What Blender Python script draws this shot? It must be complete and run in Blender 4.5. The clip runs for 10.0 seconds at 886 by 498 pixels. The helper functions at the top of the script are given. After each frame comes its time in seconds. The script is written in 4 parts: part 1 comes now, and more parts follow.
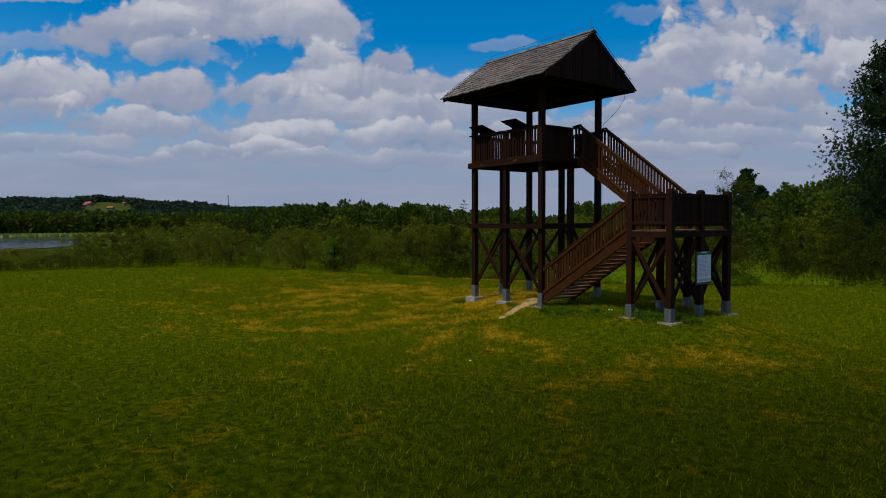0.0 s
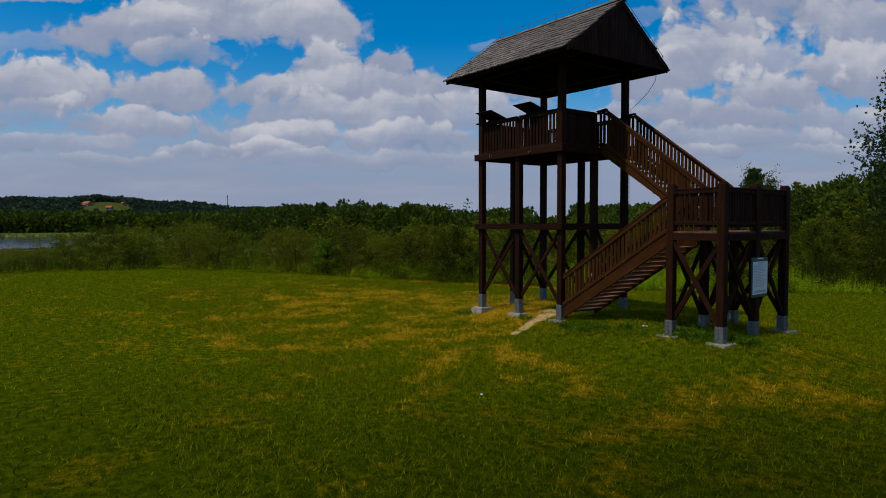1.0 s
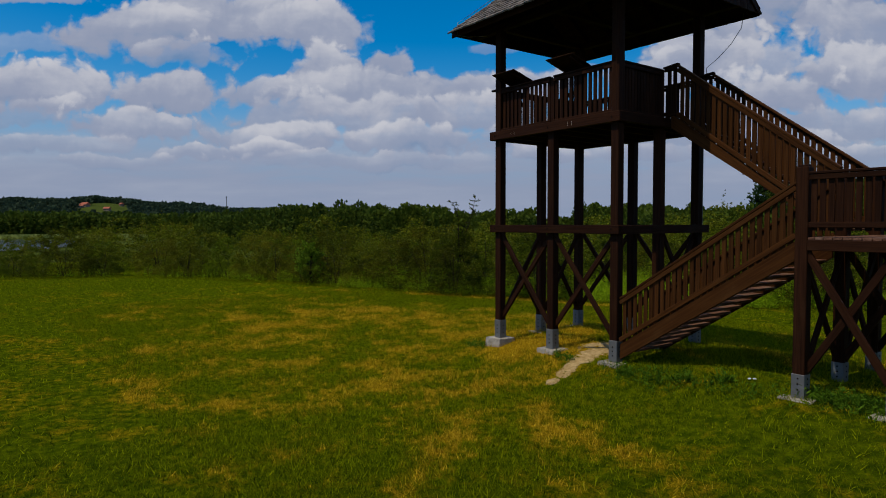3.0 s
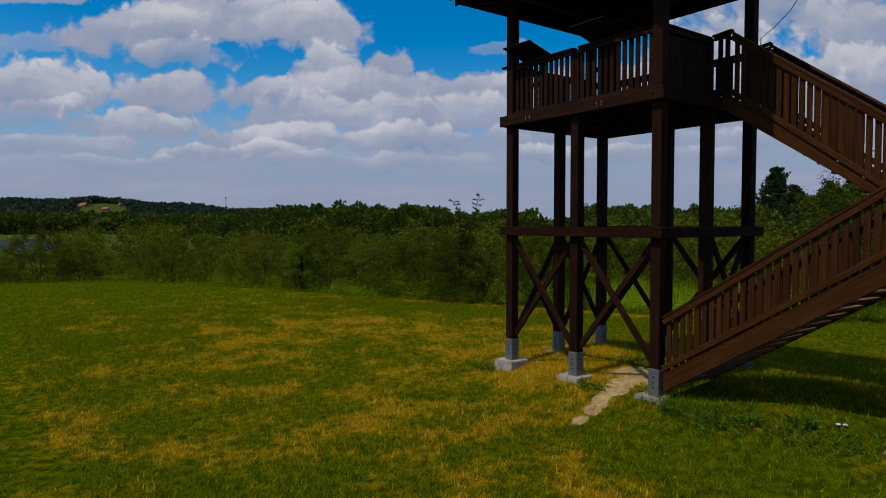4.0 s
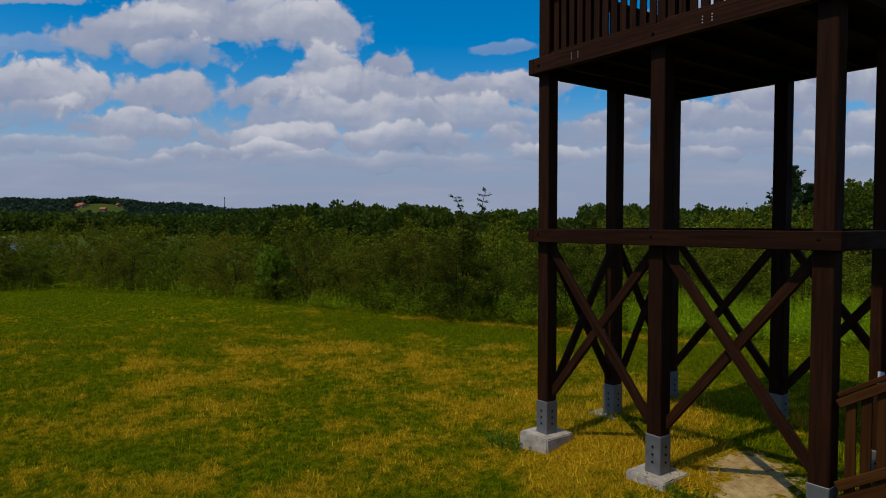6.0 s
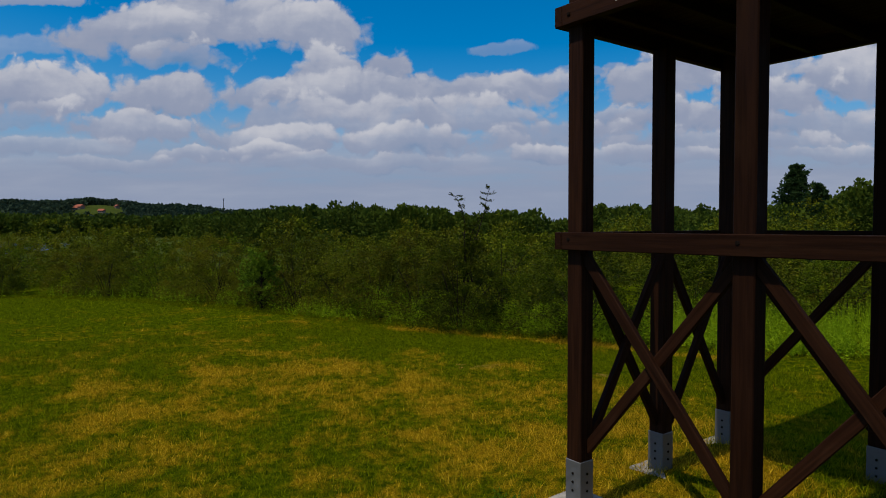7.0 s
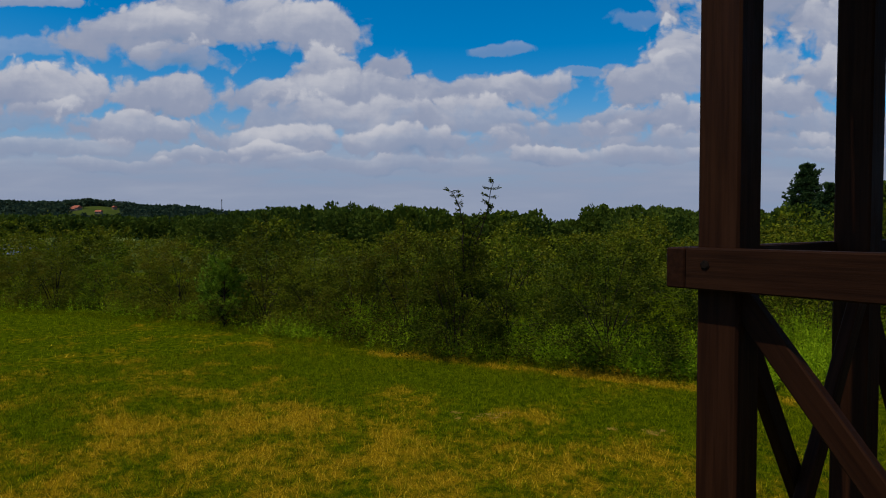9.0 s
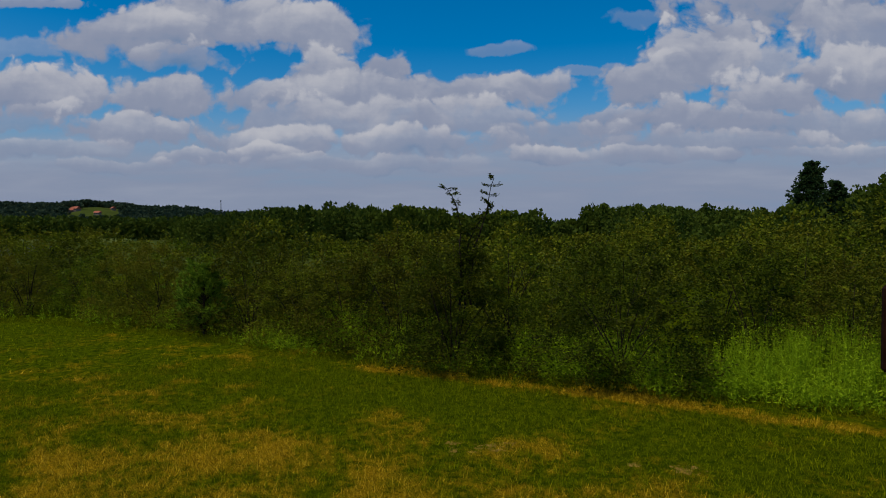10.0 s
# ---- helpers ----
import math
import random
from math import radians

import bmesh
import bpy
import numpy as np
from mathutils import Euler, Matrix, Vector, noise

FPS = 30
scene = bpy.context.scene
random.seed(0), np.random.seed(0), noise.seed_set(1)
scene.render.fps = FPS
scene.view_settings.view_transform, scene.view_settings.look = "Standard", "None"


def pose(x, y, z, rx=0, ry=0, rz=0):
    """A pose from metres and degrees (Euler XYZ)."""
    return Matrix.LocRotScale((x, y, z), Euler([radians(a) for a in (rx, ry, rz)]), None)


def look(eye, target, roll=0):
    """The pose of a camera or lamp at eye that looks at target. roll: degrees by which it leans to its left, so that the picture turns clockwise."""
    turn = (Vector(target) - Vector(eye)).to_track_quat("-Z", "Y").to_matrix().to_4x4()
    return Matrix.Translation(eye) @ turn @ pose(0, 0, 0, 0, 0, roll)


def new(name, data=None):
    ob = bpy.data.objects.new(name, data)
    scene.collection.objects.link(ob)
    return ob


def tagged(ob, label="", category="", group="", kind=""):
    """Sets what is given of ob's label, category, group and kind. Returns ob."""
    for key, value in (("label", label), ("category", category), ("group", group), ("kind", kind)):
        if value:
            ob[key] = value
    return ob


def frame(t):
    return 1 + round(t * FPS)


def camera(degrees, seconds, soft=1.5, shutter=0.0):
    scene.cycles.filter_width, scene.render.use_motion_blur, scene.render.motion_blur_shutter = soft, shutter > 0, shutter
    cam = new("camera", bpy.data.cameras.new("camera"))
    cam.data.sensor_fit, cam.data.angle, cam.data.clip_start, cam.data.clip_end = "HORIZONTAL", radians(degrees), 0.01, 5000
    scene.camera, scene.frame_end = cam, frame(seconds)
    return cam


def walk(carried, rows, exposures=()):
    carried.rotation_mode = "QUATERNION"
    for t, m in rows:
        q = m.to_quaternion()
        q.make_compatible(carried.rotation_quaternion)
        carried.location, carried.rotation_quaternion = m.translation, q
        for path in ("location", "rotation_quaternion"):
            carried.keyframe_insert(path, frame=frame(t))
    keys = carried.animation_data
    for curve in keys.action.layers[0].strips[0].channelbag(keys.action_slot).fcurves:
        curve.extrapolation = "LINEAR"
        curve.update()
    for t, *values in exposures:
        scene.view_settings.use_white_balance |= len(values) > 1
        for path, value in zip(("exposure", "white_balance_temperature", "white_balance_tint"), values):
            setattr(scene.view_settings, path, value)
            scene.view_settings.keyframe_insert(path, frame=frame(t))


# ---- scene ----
cam = camera(69.53, 10.0, 1.0)
ROWS = [
    (0, 17.164, -17.430, 3.147, 53.34, -2.51, 0.24),
    (0.5, 15.737, -16.449, 3.129, 53.32, -2.47, 0.21),
    (1, 14.341, -15.466, 3.112, 53.33, -2.46, 0.13),
    (1.5, 13.007, -14.522, 3.106, 53.37, -2.42, 0.11),
    (2, 11.723, -13.610, 3.097, 53.37, -2.38, 0.14),
    (2.5, 10.491, -12.719, 3.091, 53.35, -2.37, 0.13),
    (4, 7.101, -10.269, 3.105, 53.33, -2.28, 0.06),
    (4.5, 6.039, -9.470, 3.105, 53.32, -2.28, 0.07),
    (5, 4.978, -8.671, 3.115, 53.32, -2.28, 0.07),
    (5.5, 3.923, -7.870, 3.105, 53.32, -2.27, 0.04),
    (7, 0.978, -5.662, 3.126, 53.26, -2.18, 0.17),
    (7.5, 0.073, -4.941, 3.124, 53.24, -2.17, 0.26),
    (8, -0.767, -4.255, 3.139, 53.24, -2.16, 0.25),
    (8.5, -1.549, -3.624, 3.143, 53.21, -2.10, 0.12),
    (9, -2.285, -3.014, 3.144, 53.20, -2.07, 0.16),
    (9.5, -2.951, -2.442, 3.145, 53.20, -2.07, 0.28),
    (10, -3.608, -1.876, 3.176, 53.17, -2.09, 0.37),
]
walk(cam, [(t, pose(x, y, z, 90 + pitch, roll, yaw)) for t, x, y, z, yaw, pitch, roll in ROWS], [(0, -0.76), (6, -0.74), (8, -0.79), (9, -0.78), (9.5, -0.84), (10, -0.95)])

# ---- light ----
SUN_EL, SUN_AZ = radians(60.0), math.atan2(-0.065, -1.0)  # azimuth from +y towards +x
sun_way = Vector((math.sin(SUN_AZ) * math.cos(SUN_EL), math.cos(SUN_AZ) * math.cos(SUN_EL), math.sin(SUN_EL)))
sun_data = bpy.data.lights.new("sun", "SUN")
sun_data.energy, sun_data.angle, sun_data.color = 4.4, radians(0.53), (1.0, 0.86, 0.64)
sun = new("sun", sun_data)
sun.matrix_world = look(sun_way * 100, (0, 0, 0))


class Net:
    """Short hand for node trees."""

    def __init__(self, tree):
        self.tree = tree
        tree.nodes.clear()

    def add(self, kind, ins=None, out=0, **props):
        n = self.tree.nodes.new(kind)
        if "operation" in props:
            n.operation = props["operation"]
        if "use_clamp" in props:
            n.use_clamp = props["use_clamp"]
        if "interpolation_type" in props:
            n.interpolation_type = props["interpolation_type"]
        if "data_type" in props:
            n.data_type = props["data_type"]
        if "feature" in props:
            n.feature = props["feature"]
        for k, v in (ins or {}).items():
            if isinstance(v, bpy.types.NodeSocket):
                self.tree.links.new(v, n.inputs[k])
            else:
                n.inputs[k].default_value = v
        return n.outputs[out] if out is not None else n

    def math(self, op, a, b=0.0, c=0.0, clamp=False):
        return self.add("ShaderNodeMath", {0: a, 1: b, 2: c}, operation=op, use_clamp=clamp)

    def vec(self, op, a, b=(0, 0, 0), out=0):
        return self.add("ShaderNodeVectorMath", {0: a, 1: b}, out, operation=op)

    def ramp(self, v, lo, hi, a=0.0, b=1.0, smooth=True):
        return self.add("ShaderNodeMapRange", {0: v, 1: lo, 2: hi, 3: a, 4: b}, interpolation_type="SMOOTHSTEP" if smooth else "LINEAR")

    def mix(self, f, a, b):
        return self.add("ShaderNodeMix", {0: f, 6: a, 7: b}, 2, data_type="RGBA")

    def noise(self, v, scale, detail=4.0, rough=0.55, out=0, dist=0.0):
        return self.add("ShaderNodeTexNoise", {"Vector": v, "Scale": scale, "Detail": detail, "Roughness": rough, "Distortion": dist}, out)

    def coord(self, out="Object"):
        return self.add("ShaderNodeTexCoord", out=out)

    def pos(self):
        return self.add("ShaderNodeNewGeometry", out="Position")


# ---- sky with fair-weather clouds ----
world = bpy.data.worlds.new("world")
scene.world = world
world.use_nodes = True
N = Net(world.node_tree)
sky_node = N.add("ShaderNodeTexSky", out=None)
sky_node.sky_type, sky_node.sun_disc, sky_node.sun_elevation, sky_node.sun_rotation = "NISHITA", False, SUN_EL, SUN_AZ
sky_node.air_density, sky_node.dust_density, sky_node.ozone_density = 1.0, 0.6, 2.5
sky = sky_node.outputs[0]
d = N.coord("Generated")
FWD, RIGHT = Vector((-0.8018, 0.5976, 0)), Vector((0.5976, 0.8018, 0))
ahead = N.vec("DOT_PRODUCT", d, FWD, out=1)
deep = N.math("MAXIMUM", N.math("ABSOLUTE", ahead), 0.12)
side = N.vec("DOT_PRODUCT", d, RIGHT, out=1)
up = N.add("ShaderNodeSeparateXYZ", {0: d}, 2)
flat = N.add("ShaderNodeCombineXYZ", {0: N.math("DIVIDE", side, deep), 1: N.math("DIVIDE", up, deep), 2: N.math("MULTIPLY", N.math("SIGN", ahead), 1.7)})


rise = N.math("MAXIMUM", up, 0.0)
layer = N.vec("DIVIDE", d, N.add("ShaderNodeCombineXYZ", {0: N.math("ADD", rise, 0.09), 1: N.math("ADD", rise, 0.09), 2: 1.0}))

# heaps of cumulus from high to low in the sky: bearing, rise, half width, half height (in 1130ths), density
CLOUDS = """
    90 2 115 12 .8; 1120 36 50 14 .3; 45 82 85 15 .45; 1440 -25 250 100 1; 1510 62 140 62 .95; 400 34 185 62 1; 250 52 120 46 1; 565 60 105 50 1; 335 104 95 26 .8
    890 90 55 12 .4; 1095 122 40 11 .55; 1035 127 55 8 .45; 850 138 38 10 .45; 1290 72 72 44 1; 1215 108 85 54 1; 1150 150 100 46 1; 1330 118 115 60 .9
    690 122 62 38 1; 590 132 72 44 1; 770 158 62 36 .95; 650 168 160 46 1; 60 158 150 38 1; 20 198 120 22 .6; 315 166 102 38 1; 460 170 82 25 .95; 900 163 118 36 1; 980 148 52 22 .9
    1500 136 135 54 1; 1370 178 132 46 1; 1240 213 155 36 1; 1100 213 72 24 .9; 620 205 230 34 .9; 850 205 150 30 .9; 230 220 130 25 .95; 1450 218 200 34 .9; 1010 234 140 22 .8
    500 243 140 24 .9; 720 248 180 24 .9; 1300 253 220 24 .85; 100 250 150 17 .7; 350 270 70 14 .85; 470 266 62 16 .9; 960 272 62 16 .9; 1180 273 150 13 .7; 650 284 200 14 .6; 1480 273 150 15 .7; 200 284 150 13 .6
"""
CLOUDS = [[float(k) for k in c.split()] for c in CLOUDS.replace("\n", ";").split(";") if c.strip()]


def billows(v):
    """Cauliflower relief at several scales."""
    warp = N.vec("SUBTRACT", N.noise(v, 9.0, 6.0, 0.55, out=1), (0.5, 0.5, 0.5))
    w = N.vec("ADD", v, N.vec("MULTIPLY", warp, (0.075, 0.05, 0.0)))
    soft = N.math("SUBTRACT", N.noise(N.vec("MULTIPLY", v, (1.0, 1.5, 1.0)), 9.0, 9.0, 0.56), 0.5)
    puff = N.math("SUBTRACT", 0.40, N.add("ShaderNodeTexVoronoi", {"Vector": N.vec("ADD", w, N.vec("MULTIPLY", warp, (0.05, 0.05, 0))), "Scale": 24.0, "Detail": 2.0, "Roughness": 0.5}, 0, feature="F1"))
    return w, N.math("MULTIPLY_ADD", puff, 0.38, N.math("MULTIPLY", soft, 0.95))


w0, relief = billows(flat)
relief_up = billows(N.vec("ADD", flat, (-0.005, 0.012, 0.0)))[1]
streak = N.math("SUBTRACT", N.noise(N.vec("MULTIPLY", flat, (1.0, 6.5, 1.0)), 3.4, 5.0, 0.55), 0.5)
swell = N.math("SUBTRACT", N.noise(N.vec("MULTIPLY", w0, (1.0, 1.8, 1.0)), 8.0, 4.0, 0.5), 0.5)
rise_seen = N.add("ShaderNodeSeparateXYZ", {0: flat}, 1)
# layered cloud near the horizon and overhead
far = N.noise(layer, 0.85, 9.0, 0.6)
cover = N.math("MAXIMUM", N.math("MULTIPLY", N.ramp(rise_seen, 0.19, 0.07), N.ramp(streak, -0.30, 0.02, 0.30, 0.95)), N.math("MULTIPLY", N.ramp(far, 0.44, 0.60), N.ramp(rise_seen, 0.37, 0.46)))
shade = N.math("MULTIPLY_ADD", streak, 0.9, 0.42)
light = N.math("MULTIPLY_ADD", N.math("SUBTRACT", relief, relief_up), 0.34, N.math("MULTIPLY_ADD", swell, 0.75, N.math("MULTIPLY_ADD", streak, 0.40, 0.455)))
ragged = N.math("MULTIPLY_ADD", relief, 1.25, N.math("MULTIPLY", swell, 0.7))
for px, py, rx, ry, amount in CLOUDS:
    # each heap has a bright top and a grey base and stands before those above it
    r = N.vec("MULTIPLY", N.vec("SUBTRACT", w0, ((px - 784) / 1130, (396 - py) / 1130, 0)), (860 / rx, 820 / ry, 0))
    edge = N.math("SUBTRACT", N.vec("LENGTH", r, out=1), ragged)
    dense = N.ramp(edge, 1.10, 0.80, 0.0, amount)
    own = N.math("ADD", N.vec("DOT_PRODUCT", r, (0.04, 0.38, 0), out=1), light)
    shade = N.math("MULTIPLY_ADD", dense, N.math("SUBTRACT", own, shade), shade)
    cover = N.math("MULTIPLY_ADD", dense, N.math("SUBTRACT", 1.0, cover), cover)
cloud = N.mix(N.ramp(shade, -0.05, 0.36), (0.21, 0.38, 0.66, 1), (0.47, 0.54, 0.74, 1))
cloud = N.mix(N.ramp(shade, 0.34, 0.92), cloud, (0.91, 0.925, 1.02, 1))
haze = N.ramp(up, 0.14, 0.01)
cloud = N.mix(N.math("MULTIPLY", haze, 0.6), cloud, (0.41, 0.505, 0.72, 1))
blue = N.add("ShaderNodeHueSaturation", {"Saturation": 1.62, "Value": 0.185, "Color": sky})
blue = N.mix(N.ramp(up, 0.22, 0.02, 0.0, 0.9), blue, (0.30, 0.46, 0.78, 1))
seen_sky = N.mix(cover, blue, cloud)
N.add("ShaderNodeOutputWorld", {0: N.add("ShaderNodeBackground", {0: seen_sky, 1: 1.0})}, None)


# ---- materials ----
def material(name):
    m = bpy.data.materials.new(name)
    m.use_nodes = True
    return m, Net(m.node_tree)


def finish(n, colour, rough=0.7, bump=None, strength=0.3, dist=0.01, metal=0.0, thin=None, spec=0.5):
    ins = {"Base Color": colour, "Roughness": rough, "Metallic": metal, "Specular IOR Level": spec}
    if bump is not None:
        ins["Normal"] = n.add("ShaderNodeBump", {"Height": bump, "Strength": strength, "Distance": dist})
    s = n.add("ShaderNodeBsdfPrincipled", ins)
    if thin is not None:
        s = n.add("ShaderNodeMixShader", {0: 0.28, 1: s, 2: n.add("ShaderNodeBsdfTranslucent", {0: thin})})
    n.add("ShaderNodeOutputMaterial", {0: s}, None)


def wood_material(name, dark, light, worn, wear=0.25):
    """Stained timber with grain along the piece, drying cracks and worn spots."""
    m, n = material(name)
    rnd = n.add("ShaderNodeObjectInfo", out="Random")
    v = n.vec("ADD", n.coord(), n.add("ShaderNodeCombineXYZ", {0: n.math("MULTIPLY", rnd, 37.0), 1: n.math("MULTIPLY", rnd, 11.0), 2: n.math("MULTIPLY", rnd, 23.0)}))
    grain = n.noise(n.vec("MULTIPLY", v, (1.2, 34.0, 34.0)), 1.0, 6.0, 0.6)
    fine = n.noise(n.vec("MULTIPLY", v, (6.0, 190.0, 190.0)), 1.0, 3.0, 0.6)
    blotch = n.noise(n.vec("MULTIPLY", v, (1.0, 3.0, 3.0)), 1.3, 5.0, 0.6)
    c = n.mix(n.ramp(grain, 0.3, 0.7), dark, light)
    c = n.mix(n.math("MULTIPLY", n.ramp(blotch, 0.52, 0.72), wear), c, worn)
    c = n.mix(n.math("MULTIPLY", n.ramp(grain, 0.33, 0.25), 0.7), c, (0.006, 0.004, 0.003, 1))
    tone = n.math("MULTIPLY_ADD", rnd, 0.5, 0.75)
    c = n.vec("MULTIPLY", c, n.add("ShaderNodeCombineXYZ", {0: tone, 1: tone, 2: tone}))
    finish(n, c, n.ramp(blotch, 0.3, 0.7, 0.55, 0.8), n.math("ADD", grain, n.math("MULTIPLY", fine, 0.5)), 0.35, 0.006, spec=0.06)
    return m


WOOD = wood_material("stained_timber", (0.014, 0.0050, 0.0021, 1), (0.030, 0.0112, 0.0047, 1), (0.052, 0.025, 0.013, 1))
STAIR = wood_material("stair_timber", (0.031, 0.0108, 0.0025, 1), (0.062, 0.0235, 0.0055, 1), (0.088, 0.043, 0.015, 1))
TREAD = wood_material("worn_tread_timber", (0.085, 0.04, 0.025, 1), (0.17, 0.09, 0.06, 1), (0.30, 0.22, 0.17, 1), 0.6)
SHINGLE = wood_material("weathered_shingle", (0.06, 0.05, 0.043, 1), (0.24, 0.21, 0.185, 1), (0.36, 0.33, 0.30, 1), 0.6)
BARK = wood_material("bark", (0.012, 0.009, 0.006, 1), (0.03, 0.024, 0.016, 1), (0.05, 0.042, 0.03, 1), 0.3)


def steel_material():
    m, n = material("galvanised_steel")
    v = n.coord()
    a = n.noise(v, 14.0, 5.0, 0.6)
    finish(n, n.mix(a, (0.11, 0.115, 0.12, 1), (0.22, 0.225, 0.23, 1)), n.ramp(a, 0.3, 0.7, 0.45, 0.7), n.noise(v, 60, 3), 0.15, 0.003, metal=0.55)
    return m


def concrete_material():
    m, n = material("concrete")
    v = n.pos()
    a, b = n.noise(v, 7.0, 7.0, 0.65), n.noise(v, 90.0, 3.0, 0.6)
    c = n.mix(n.ramp(a, 0.3, 0.7), (0.22, 0.20, 0.165, 1), (0.42, 0.39, 0.335, 1))
    c = n.mix(n.math("MULTIPLY", n.ramp(n.noise(v, 2.3, 4), 0.55, 0.7), 0.5), c, (0.13, 0.12, 0.085, 1))
    finish(n, c, 0.9, n.math("ADD", a, n.math("MULTIPLY", b, 0.4)), 0.5, 0.01)
    return m


def plain_material(name, a, b, rough=0.5, scale=5.0, metal=0.0, spec=0.5):
    m, n = material(name)
    v = n.coord()
    k = n.noise(v, scale, 6.0, 0.6)
    finish(n, n.mix(n.ramp(k, 0.3, 0.7), a, b), rough, n.noise(v, scale * 9, 3), 0.1, 0.002, metal, spec=spec)
    return m


STEEL, CONCRETE = steel_material(), concrete_material()
# near-black heads: the shade of a recessed bolt hole put into their colour
BOLT = plain_material("recess_dark_bolt", (0.006, 0.005, 0.004, 1), (0.014, 0.010, 0.008, 1), 0.95, 40.0, 0.0, 0.02)
PALE = plain_material("zinc_nail", (0.5, 0.5, 0.5, 1), (0.65, 0.65, 0.65, 1), 0.5, 40.0, 0.3)
WIRE = plain_material("conductor_wire", (0.10, 0.10, 0.105, 1), (0.2, 0.2, 0.2, 1), 0.5, 9.0, 0.6)
GREEN = plain_material("green_board", (0.008, 0.06, 0.04, 1), (0.012, 0.085, 0.055, 1), 0.45)
SHEET = plain_material("white_notice", (0.62, 0.66, 0.70, 1), (0.74, 0.77, 0.80, 1), 0.4)
INK = plain_material("notice_print", (0.38, 0.41, 0.44, 1), (0.48, 0.5, 0.53, 1), 0.5)


def segment_mask(n, v, a, b, radius, soft):
    """1 near the line from a to b on the ground."""
    ax, ay = a
    dx, dy = b[0] - ax, b[1] - ay
    rel = n.vec("SUBTRACT", n.vec("MULTIPLY", v, (1, 1, 0)), (ax, ay, 0))
    t = n.math("DIVIDE", n.vec("DOT_PRODUCT", rel, (dx, dy, 0), out=1), dx * dx + dy * dy, clamp=True)
    foot = n.vec("MULTIPLY", (dx, dy, 0), n.add("ShaderNodeCombineXYZ", {0: t, 1: t, 2: t}))
    return n.ramp(n.vec("LENGTH", n.vec("SUBTRACT", rel, foot), out=1), radius + soft, radius - soft)


# lines of scorched grass: round the tower's feet and along the mown edge
DRY = [((0.8, -1.1), (4.6, -1.5), 1.3, -0.10), ((-4.2, -0.2), (-1.4, -0.35), 0.6, 0.075), ((-3.6, 0.5), (-1.7, 0.7), 0.6, 0.08), ((-8.5, 8.9), (-19.0, 4.3), 1.3, -0.06), ((-8.0, 11.2), (-12.3, 9.4), 0.36, 0.10), ((-12.3, 9.4), (-18.3, 6.6), 0.36, 0.10)]


def lawn_colours(n, v):
    """Mown grass: green and straw patches at three scales; v in metres."""
    v = n.vec("MULTIPLY", v, (1, 1, 0))
    big = n.noise(n.vec("MULTIPLY", v, (1.0, 1.0, 1.0)), 0.17, 4.0, 0.6)
    mid = n.noise(v, 0.75, 6.0, 0.65)
    small = n.noise(v, 4.5, 5.0, 0.65)
    away = n.vec("LENGTH", n.vec("MULTIPLY", n.vec("SUBTRACT", v, (-7.5, -0.5, 0)), (0.075, 0.11, 0)), out=1)
    dry = n.math("ADD", n.math("MULTIPLY", big, 0.28), n.math("ADD", n.math("MULTIPLY", mid, 0.50), n.math("MULTIPLY", small, 0.32)))
    dry = n.math("ADD", dry, n.ramp(away, 2.0, 0.2, -0.045, 0.060))
    for a, b, r, k in DRY:
        dry = n.math("ADD", dry, n.math("MULTIPLY", segment_mask(n, v, a, b, r, r * 0.9), k))
    return n.ramp(dry, 0.53, 0.72), small, mid


WORN = [((-1.3, 1.05), (-0.9, 0.55), 0.52), ((-0.9, 0.55), (-0.85, -0.2), 0.36), ((-0.85, -0.2), (-0.7, -1.0), 0.22), ((-0.66, -1.35), (-0.6, -1.5), 0.15)]
BARE = [((-12.1, 4.7), (-11.6, 5.6), 0.42), ((-9.6, 6.4), (-9.0, 6.9), 0.3)]


def darker_to_start(n, v, c):
    """Darkens the grass colour towards the walk's start, more so on its right."""
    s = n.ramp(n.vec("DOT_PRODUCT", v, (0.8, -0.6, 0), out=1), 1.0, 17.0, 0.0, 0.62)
    right_extra = n.math("MULTIPLY", n.ramp(n.vec("DOT_PRODUCT", v, (0.8, -0.6, 0), out=1), 3.0, 12.0), n.ramp(n.vec("DOT_PRODUCT", v, (0.6, 0.8, 0), out=1), -8.0, 1.0, 0.0, 0.36))
    return n.mix(n.math("ADD", s, right_extra), c, n.vec("MULTIPLY", c, (0.32, 0.34, 0.40)))


